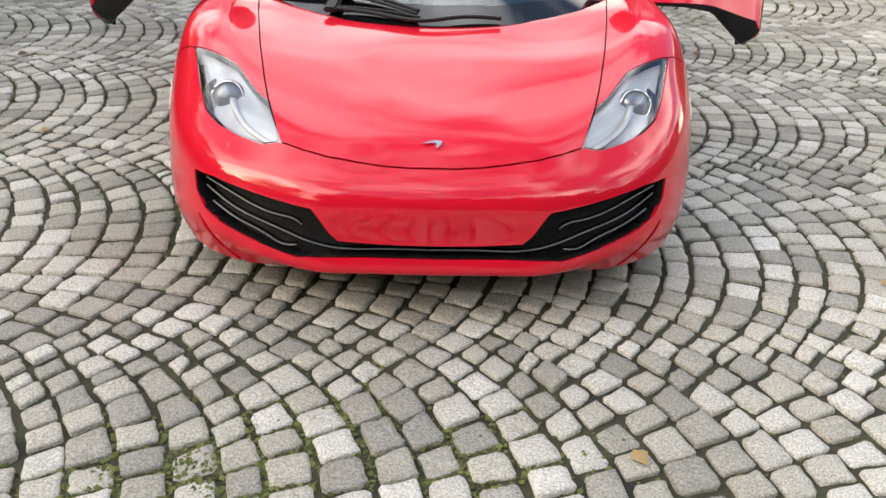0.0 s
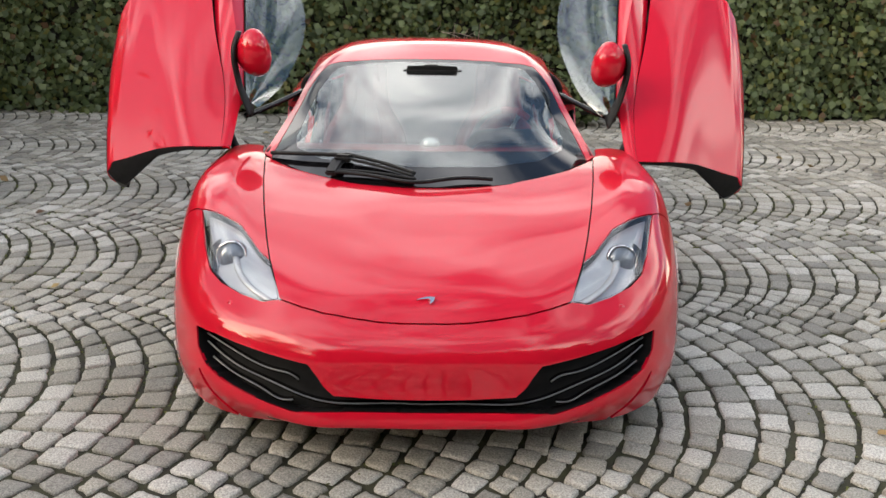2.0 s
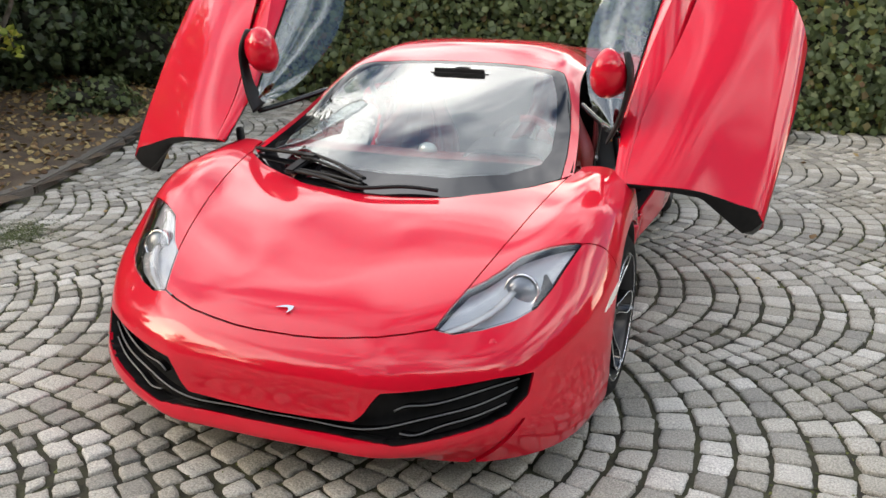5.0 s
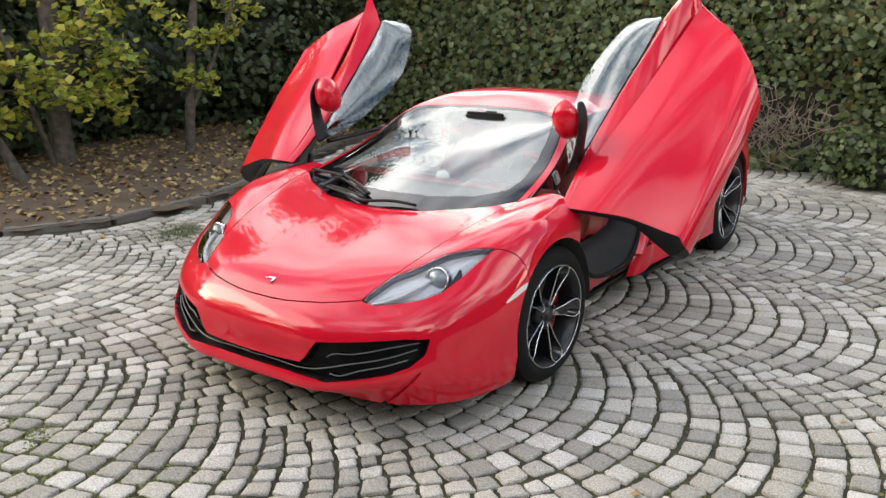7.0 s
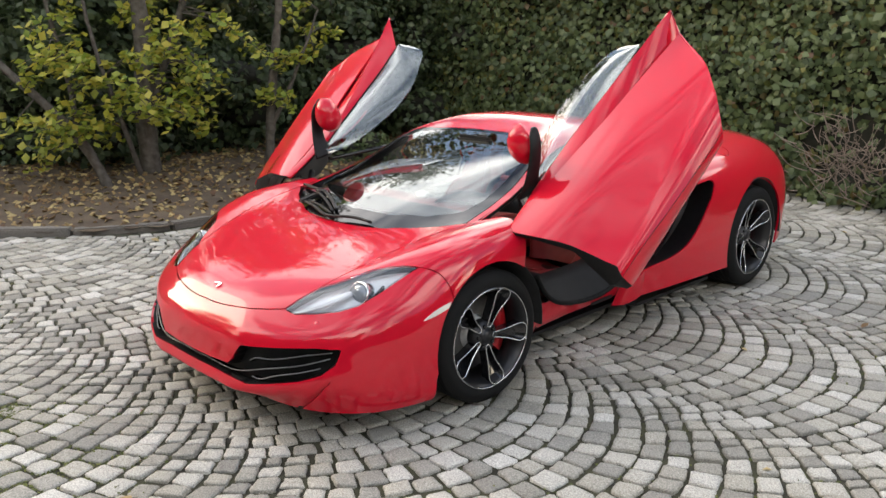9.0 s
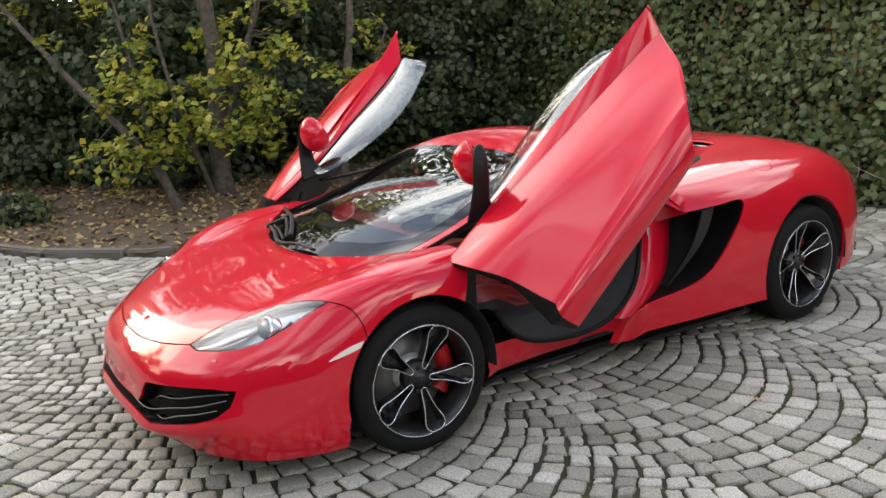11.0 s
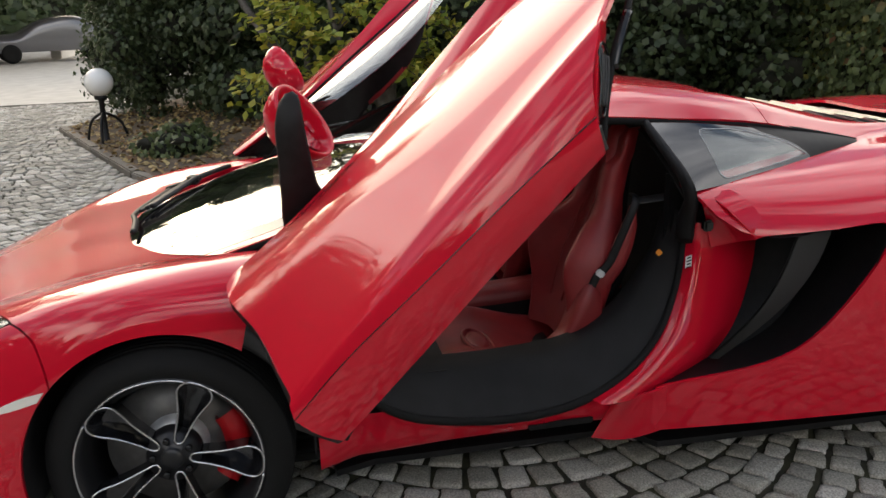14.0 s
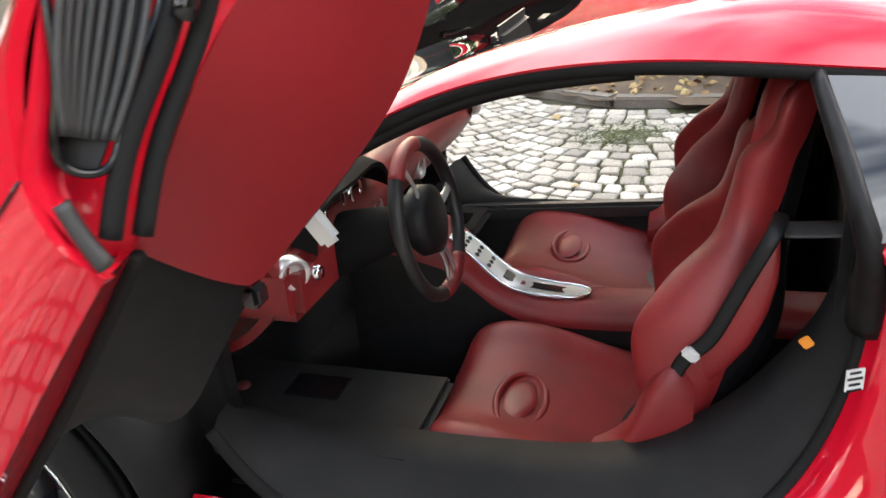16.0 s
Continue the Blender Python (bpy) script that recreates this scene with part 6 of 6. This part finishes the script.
def shrub(cx, cy, rx, ry, h, count, mat, label, seed, lobes=16, big=1.0):
    """A loose shrub: inner lobes coloured dark as shade and clumps of small leaves round them, with gaps between."""
    top = new("shrub")
    r = np.random.default_rng(100 + seed)
    bm, pl, wy = bmesh.new(), [], []
    for k in range(lobes):
        z = h * (.12 + .80 * (k + .5) / lobes)
        spread = math.sqrt(max(.1, 1 - abs(z / h - .42) ** 1.6 * 1.7))
        a = r.uniform(0, 2 * math.pi)
        q = r.uniform(.15, .72) * spread
        c = np.array((cx + math.cos(a) * rx * q, cy + math.sin(a) * ry * q, z))
        size = np.array((rx, ry, .55 * h / 2)) * r.uniform(.36, .58) * (.55 + .45 * spread)
        size[2] = max(size[2], .12)
        m = Matrix.Translation(Vector(c)) @ Matrix.Diagonal((*(size * .52), 1))
        if z < .6 * h or h < 1:
            for q_ in bmesh.ops.create_icosphere(bm, subdivisions=2, radius=1.0, matrix=m)["verts"]:
                q_.co += Vector(r.normal(0, .05, 3) * size)
                q_.co.z = max(.02, q_.co.z)
        n = count // lobes
        u = r.normal(0, 1, (n, 3))
        u /= np.linalg.norm(u, axis=1, keepdims=True)
        bump_ = 1 + .30 * np.array([noise.fractal(Vector(x) * 2.1 + Vector((seed * 3.1 + k, 0, 0)), 1.0, 2.0, 3) for x in u])
        p = c + u * size * (bump_ * r.uniform(.62, 1.12, n))[:, None]
        p[:, 2] = np.maximum(p[:, 2], .07)
        pl.append(p)
        wy.append(u * (1, 1, .6) + r.normal(0, .55, (n, 3)) + (0, 0, .35))
    part("shrub_core", bm, SHADE_CORE, top, smooth=True)
    pl, wy = np.concatenate(pl), np.concatenate(wy)
    tagged(leaves("shrub_leaves", pl, wy, r.uniform(.045, .10, len(pl)) * big, mat, top), kind="stuff")
    tagged(top, label, "shrub")
    return top


for i, (cx, cy, rx, ry, h, c) in enumerate(((-7.0, 5.0, 1.8, 1.5, 2.6, 20000), (-7.2, 3.1, 1.7, 1.6, 2.5, 20000), (-7.1, 1.3, 1.6, 1.5, 2.5, 20000), (-8.4, .0, 1.4, 1.2, 2.6, 20000), (-9.8, 1.2, 1.7, 1.6, 2.9, 9000), (-5.9, 6.3, 1.4, 1.1, 3.0, 10000))):
    shrub(cx, cy, rx, ry, h, c, DARKLEAF, "tall dark green dense shrub at the back of the bed", i, 34, 1.25)
for i, (cx, cy) in enumerate(((-9.7, 3.4), (-9.6, 5.2), (-11.2, 2.2))):
    shrub(cx, cy, 1.7, 1.5, 3.0, 7000, DARKLEAF, "tall dark green dense shrub at the back of the bed", 40 + i, 18, 1.4)
shrub(-10.4, -.5, 1.3, 1.0, 3.4, 7000, DARKLEAF, "tall dark green dense shrub at the back of the bed", 60, 18, 1.3)
shrub(-8.35, -1.2, .85, .68, 4.0, 11000, DARKLEAF, "dark green feathery conifer shrub beside the globe lamp", 9, 18, .9)
shrub(-9.6, -1.85, .9, .85, 4.0, 12000, DARKLEAF, "dark green feathery conifer shrub beside the globe lamp", 11, 18, .95)


# ---- trees with yellow-green leaves ----
def sprayed_tree(stems, sprays, label, seed, mat):
    """A tree from its stems, and sprays of leaves that hang on twigs from the nearest stem."""
    top = new("tree")
    r = np.random.default_rng(seed)
    lines, twv, twf, off, pl, wy = [], [], [], 0, [], []
    for k, (pts, r0, r1) in enumerate(stems):
        c = curve(pts, 40)
        c = c + np.cumsum(r.normal(0, .004, c.shape), 0) * np.linspace(0, 1, 40)[:, None]
        v, f = tube(c, np.linspace(r0, r1, 40) * (1 + .08 * np.sin(np.arange(40) * 1.3 + k)), 9, 60)
        link("trunk" if k == 0 else "stem", v, f, BARK, top)
        lines.append(c)
    lines = np.concatenate(lines)
    for centre, size, count in sprays:
        centre = np.array(centre)
        for _ in range(max(3, count // 22)):
            tip = centre + r.normal(0, 1, 3) * size * (1, 1, .55)
            root = lines[np.argmin(np.linalg.norm(lines - (tip * .75 + centre * .25), axis=1) + r.uniform(0, .25, len(lines)))]
            c = curve([root, root * .5 + tip * .5 + (r.normal(0, .04), r.normal(0, .04), .07), tip + (0, 0, -.03)], 14)
            v, f = tube(c, np.linspace(.009, .0025, 10), 5, 10)
            twv.append(v)
            twf += [tuple(x + off for x in y) for y in f]
            off += len(v)
            for w in r.uniform(.45, 1.05, int(22 * r.uniform(.5, 1.5))):
                pl.append(c[min(13, int(w * 13))] + r.normal(0, 1, 3) * (.055, .055, .04))
                wy.append(r.normal(0, .45, 3) + (0, -.2, .75))
    tagged(link("twig_spray", np.concatenate(twv), twf, BARK, top), kind="stuff")
    tagged(leaves("crown", np.array(pl), np.array(wy), r.uniform(.055, .115, len(pl)), mat, top, "", .3), kind="stuff")
    tagged(top, label, "tree")
    return top


sprayed_tree([([(-5.27, 1.38, .08), (-5.25, 1.36, .9), (-5.3, 1.42, 1.6), (-5.2, 1.30, 2.6), (-5.3, 1.45, 4.2)], .115, .05),
              ([(-5.26, 1.36, .75), (-5.15, 1.62, 1.5), (-4.95, 1.85, 2.4), (-4.9, 2.0, 3.4)], .05, .02),
              ([(-5.2, 1.25, .1), (-5.12, 1.05, .7), (-5.2, .85, 1.5), (-5.25, .75, 2.5)], .032, .012)],
             [((-4.5, 1.25, 1.05), .26, 190), ((-4.55, 1.45, 1.55), .26, 150), ((-3.95, 1.85, 1.62), .2, 80), ((-5.1, 1.05, .62), .12, 50), ((-4.6, 1.9, 2.1), .3, 130), ((-5.3, .9, 1.9), .25, 110), ((-5.0, 1.4, 2.7), .4, 160), ((-5.2, 1.5, 3.6), .5, 200), ((-4.8, 1.55, .85), .2, 110), ((-4.8, 2.0, 1.15), .22, 120), ((-4.85, 2.0, .72), .15, 60), ((-4.9, 1.3, 1.05), .2, 100), ((-4.9, 1.75, 1.4), .22, 110)],
             "small many-stemmed tree with yellow-green autumn leaves", 3, YELLOW)
sprayed_tree([([(-4.95, .78, .08), (-5.1, .66, .5), (-5.45, .40, 1.0), (-6.35, -.12, 1.85), (-6.9, -.45, 2.5)], .055, .022),
              ([(-5.2, .60, .65), (-5.35, .62, 1.2), (-5.4, .5, 1.9), (-5.35, .35, 2.8)], .03, .010)],
             [((-5.3, .69, 1.30), .24, 210), ((-5.5, .28, .60), .2, 110), ((-5.35, .55, 1.75), .2, 100), ((-6.6, -.3, 2.5), .25, 60), ((-5.6, .1, 2.3), .2, 50), ((-4.9, .4, .80), .2, 100), ((-4.95, .3, 1.42), .24, 140), ((-4.9, .85, 1.17), .22, 130), ((-4.95, .05, .75), .18, 80), ((-4.9, .65, .80), .15, 70)],
             "leaning small tree with a bare grey limb and yellow-green leaves", 8, YELLOW)
sprayed_tree([([(-5.0, 2.7, .08), (-4.95, 2.75, 1.0), (-4.9, 2.85, 2.0), (-5.0, 2.8, 3.8)], .06, .025),
              ([(-4.97, 2.73, .6), (-4.7, 2.9, 1.2), (-4.45, 3.1, 1.9)], .03, .01)],
             [((-4.6, 2.7, 1.35), .2, 90), ((-4.5, 3.05, 1.75), .2, 80), ((-4.8, 2.6, .95), .18, 60), ((-4.8, 3.0, 2.4), .35, 110), ((-4.7, 2.7, 1.45), .2, 80), ((-4.7, 3.1, 1.55), .2, 80)],
             "small tree with sparse yellow-green leaves", 12, YELLOW)


def tall_tree(x, y, height, spread, low, clumps, each, leaf, label, seed, mat):
    """A loose tall tree: a trunk, limbs that fork towards clumps of leaves, and sky between the clumps."""
    top = new("tree")
    r = np.random.default_rng(seed)
    lean = r.normal(0, .05 * height, 2)
    c = curve([(x, y, 0), (x + lean[0] * .2, y + lean[1] * .2, height * .3), (x + lean[0] * .5, y - lean[1] * .1, height * .6), (x + lean[0], y + lean[1], height * .95)], 40)
    v, f = tube(c, np.linspace(.014 * height + .03, .02, 40), 9, 50)
    link("trunk", v, f, BARK, top)
    pl, wy, lv, lf, off = [], [], [], [], 0
    for k in range(clumps):
        w = (k + r.uniform(0, 1)) / clumps
        z = low + (height - low) * w
        reach = spread * math.sin(math.pi * (.18 + .78 * w)) * r.uniform(.35, 1.0)
        a = k * 2.4 + r.normal(0, .4)
        root = c[int(np.clip((z - .25 * reach) / height * 40, 4, 38))]
        tip = np.array((root[0] + math.cos(a) * reach, root[1] + math.sin(a) * reach, z))
        q = curve([root, root * .5 + tip * .5 + (r.normal(0, .1), r.normal(0, .1), -.1), tip], 14)
        v, f = tube(q, np.linspace(.035, .006, 10), 6, 12)
        lv.append(v)
        lf += [tuple(i + off for i in face) for face in f]
        off += len(v)
        n = int(each * r.uniform(.5, 1.5))
        size = spread * r.uniform(.08, .15)
        on = q[r.integers(5, 14, n)]
        pl.append(on + r.normal(0, 1, (n, 3)) * size * (1, 1, .6))
        wy.append(r.normal(0, .5, (n, 3)) + (0, -.1, .7))
    tagged(link("limbs", np.concatenate(lv), lf, BARK, top), kind="stuff")
    pl, wy = np.concatenate(pl), np.concatenate(wy)
    tagged(leaves("crown", pl, wy, r.uniform(.7, 1.3, len(pl)) * leaf, mat, top, "", .3), kind="stuff")
    tagged(top, label, "tree")
    return top


for i, (x, y, h, spread) in enumerate(((-8.0, .3, 4.7, 2.0), (-6.9, 2.2, 5.1, 2.3), (-6.8, 4.7, 5.9, 2.6), (-8.9, 2.4, 5.8, 2.3))):
    tall_tree(x, y, h, spread, 2.1, int(12 * h), 95, .10, "tall tree with loose dark green foliage in the bed", 200 + i, TREELEAF)
# crowns out of view, added to break up the sun and its reflection in the paint
for i, (x, y, h, spread) in enumerate(((-13.5, -13.0, 10.5, 4.2), (-19.5, -15.0, 12.0, 4.8), (-8.0, -15.5, 9.5, 3.8), (-18.0, -11.5, 13.0, 4.8))):
    tall_tree(x, y, h, spread, 4.4, 60, 120, .17, "unseen tall tree with loose foliage, added to dapple the low sun", 300 + i, LEAF)
# low ground cover near the kerb
shrub(-5.9, -.75, .5, .45, .35, 700, LEAF, "low green ground cover in the bed", 21)
shrub(1.45, 5.40, .55, .28, .5, 1500, LEAF, "low bright green plants at the foot of the hedge", 23)
shrub(-4.9, 3.9, .5, .6, .4, 700, LEAF, "low green ground cover in the bed", 22)

# ---- globe lamp at the kerb ----
lampst = new("garden_lamp")
lampst.location = (-7.34, -1.69, 0)
v, f = lathe([(-.16, .001)] + [(.16 * math.sin(a), .16 * math.cos(a)) for a in np.linspace(-1.45, 1.5, 24)] + [(.16, .001)], 40, axis=2)
link("globe", v + (0, 0, .73), f, OPAL, lampst, "white opal glass globe")
v, f = lathe([(.0, .085), (.03, .08), (.05, .035), (.52, .03), (.545, .07), (.575, .075), (.58, .0)], 28, axis=2)
link("post", v, f, IRON, lampst, "dark iron post")
for a in (0, 2.1, 4.2):
    v, f = tube([(.02 * math.cos(a), .02 * math.sin(a), .38), (.16 * math.cos(a), .16 * math.sin(a), .30), (.26 * math.cos(a), .26 * math.sin(a), .06)], .016, 8, 14)
    link("foot", v, f, IRON, lampst)
tagged(lampst, "white globe garden lamp on a dark iron stand", "lamp")

# ---- distance: drive, garage, parked car ----
house = new("garage_building")
house.matrix_world = pose(-24.6, -10.5, 0, 0, 0, 216)
def slab(name, size, at, mat, parent, bev=.02, label=""):
    return part(name, box(size, at, bev), mat, parent, label)
slab("wall", (1.5, 1.2, 4.2), (-.75, -.75, 2.1), PLASTER, house)
slab("wall", (13.4, .4, 1.3), (6.7, -.25, 3.55), PLASTER, house)
slab("wall", (9.0, .4, 4.2), (17.9, -.2, 2.1), WHITE, house)
slab("roof", (25, 8, .3), (10.2, -3.4, 4.4), ROOFING, house)
gd = slab("garage_door", (13.0, .12, 2.9), (6.8, -.30, 1.45), DOORGREY, house, .02, "wide grey garage door")
for i in range(5):
    slab("door_panel", (12.8, .04, .52), (6.8, -.22, .32 + .56 * i), DOORGREY, gd, .01)
slab("column", (.55, .55, 4.2), (.1, .1, 2.1), WHITE, house, .03, "white column")
slab("pillar", (.9, .7, 4.2), (-1.9, -.6, 2.1), TAN, house, .03, "tan rendered pillar")
for i in range(3):
    slab("step", (2.2, .32, .17), (16.0, .16 + .32 * (2 - i), .085 + .17 * i), WHITE, house, .01, "white entrance step")
tagged(house, "pale garage building with a wide grey door", "building")
wall_far = slab("garden_wall", (12, .35, 1.0), (-36, -7.5, .5), PLASTER, None, .03, "low pale garden wall beyond the drive")
wall_far.rotation_euler = (0, 0, 0)
tagged(wall_far, "", "wall")
drive = link("drive", *(lambda m: (m[0], list(m[2] if m[1][0][2] > 0 else m[2][:, ::-1])))(sheet(np.stack(np.meshgrid(np.linspace(-70, -13.05, 8), np.linspace(-50, -2.3, 8), [-.004], indexing="ij"), -1)[:, :, 0])), DRIVE)
tagged(drive, "pale paved drive beyond the yard", "drive", kind="structure")
pk = new("parked_car")
pk.matrix_world = pose(-29.0, -7.4, 0, 0, 0, 20)
q = facing(loft([[(-.8, y, .35), (-.84, y, .62), (-.78, y, h - .10), (-.62, y, h), (0, y, h + .03), (.62, y, h), (.78, y, h - .10), (.84, y, .62), (.8, y, .35)] for y, h in ((-2.1, .70), (-1.9, .82), (-1.0, .95), (-.5, 1.25), (.1, 1.43), (1.0, 1.42), (1.6, 1.15), (2.0, 1.0), (2.15, .75))], 40, 40), (0, 0, 1))
panel("car_body", q, GREYPAINT, pk)
for x in (-.78, .78):
    for y in (-1.3, 1.35):
        v, f = lathe([(-.1, .2), (-.1, .31), (.1, .31), (.1, .2), (.08, .001)], 24)
        link("car_wheel", v + (x, y, .31), f, RUBBER, pk)
slab("car_window", (1.5, 1.6, .28), (0, .35, 1.16), GLOSS, pk, .08)
tagged(pk, "grey parked car far off on the drive", "car")

# ---- drain cover and moss in the paving ----
drain = new("drain_cover")
drain.matrix_world = pose(-4.6, -2.9, .006, 0, 0, 8)
v, f = lathe([(-.02, .30), (.004, .30), (.006, .285), (.004, .27), (-.006, .268)], 40, axis=2)
link("rim", v, f, RUST, drain, "rusty iron rim")
v, f = lathe([(-.012, .001), (-.012, .268)], 40, axis=2)
link("plate", v, f, RUST, drain)
for i in range(7):
    part("bar", box((.03, .36 - .02 * abs(i - 3), .012), (-.18 + .06 * i, 0, -.004), .003), RUST, drain)
tagged(drain, "round rusty iron drain cover in the cobbles", "drain cover")
r = np.random.default_rng(77)
k = 2400
p = np.c_[-2.8 + r.normal(0, .12, k), .78 + r.normal(0, .13, k), r.uniform(.001, .007, k)]
# moss that fills the joints, thick in some places
q = np.r_[np.c_[r.uniform(-2.3, 2.3, 150000), r.uniform(-3.3, -1.0, 150000)], np.c_[r.uniform(-4.2, 4.2, 110000), r.uniform(-4.4, 3.0, 110000)]]
thick = np.array([noise.fractal(Vector((x * .55, y * .55, 7.0)), 1.0, 2.0, 3) for x, y in q])
q = q[(thick + r.normal(0, .16, len(q)) > .10) & ((np.abs(q[:, 0]) > .9) | (q[:, 1] < -.9))]
jm = leaves("joint_moss", np.c_[q, r.uniform(-.013, -.007, len(q))], np.c_[r.normal(0, .35, (len(q), 2)), np.ones(len(q))], r.uniform(.010, .024, len(q)), JOINTMOSS)
tagged(jm, "green moss in the joints between the cobbles", "moss", kind="stuff")
moss = leaves("moss", p, np.c_[r.normal(0, .25, k), r.normal(0, .25, k), np.ones(k)], r.uniform(.008, .018, k), MOSS)
tagged(moss, "patch of green moss between the cobbles", "moss", kind="stuff")
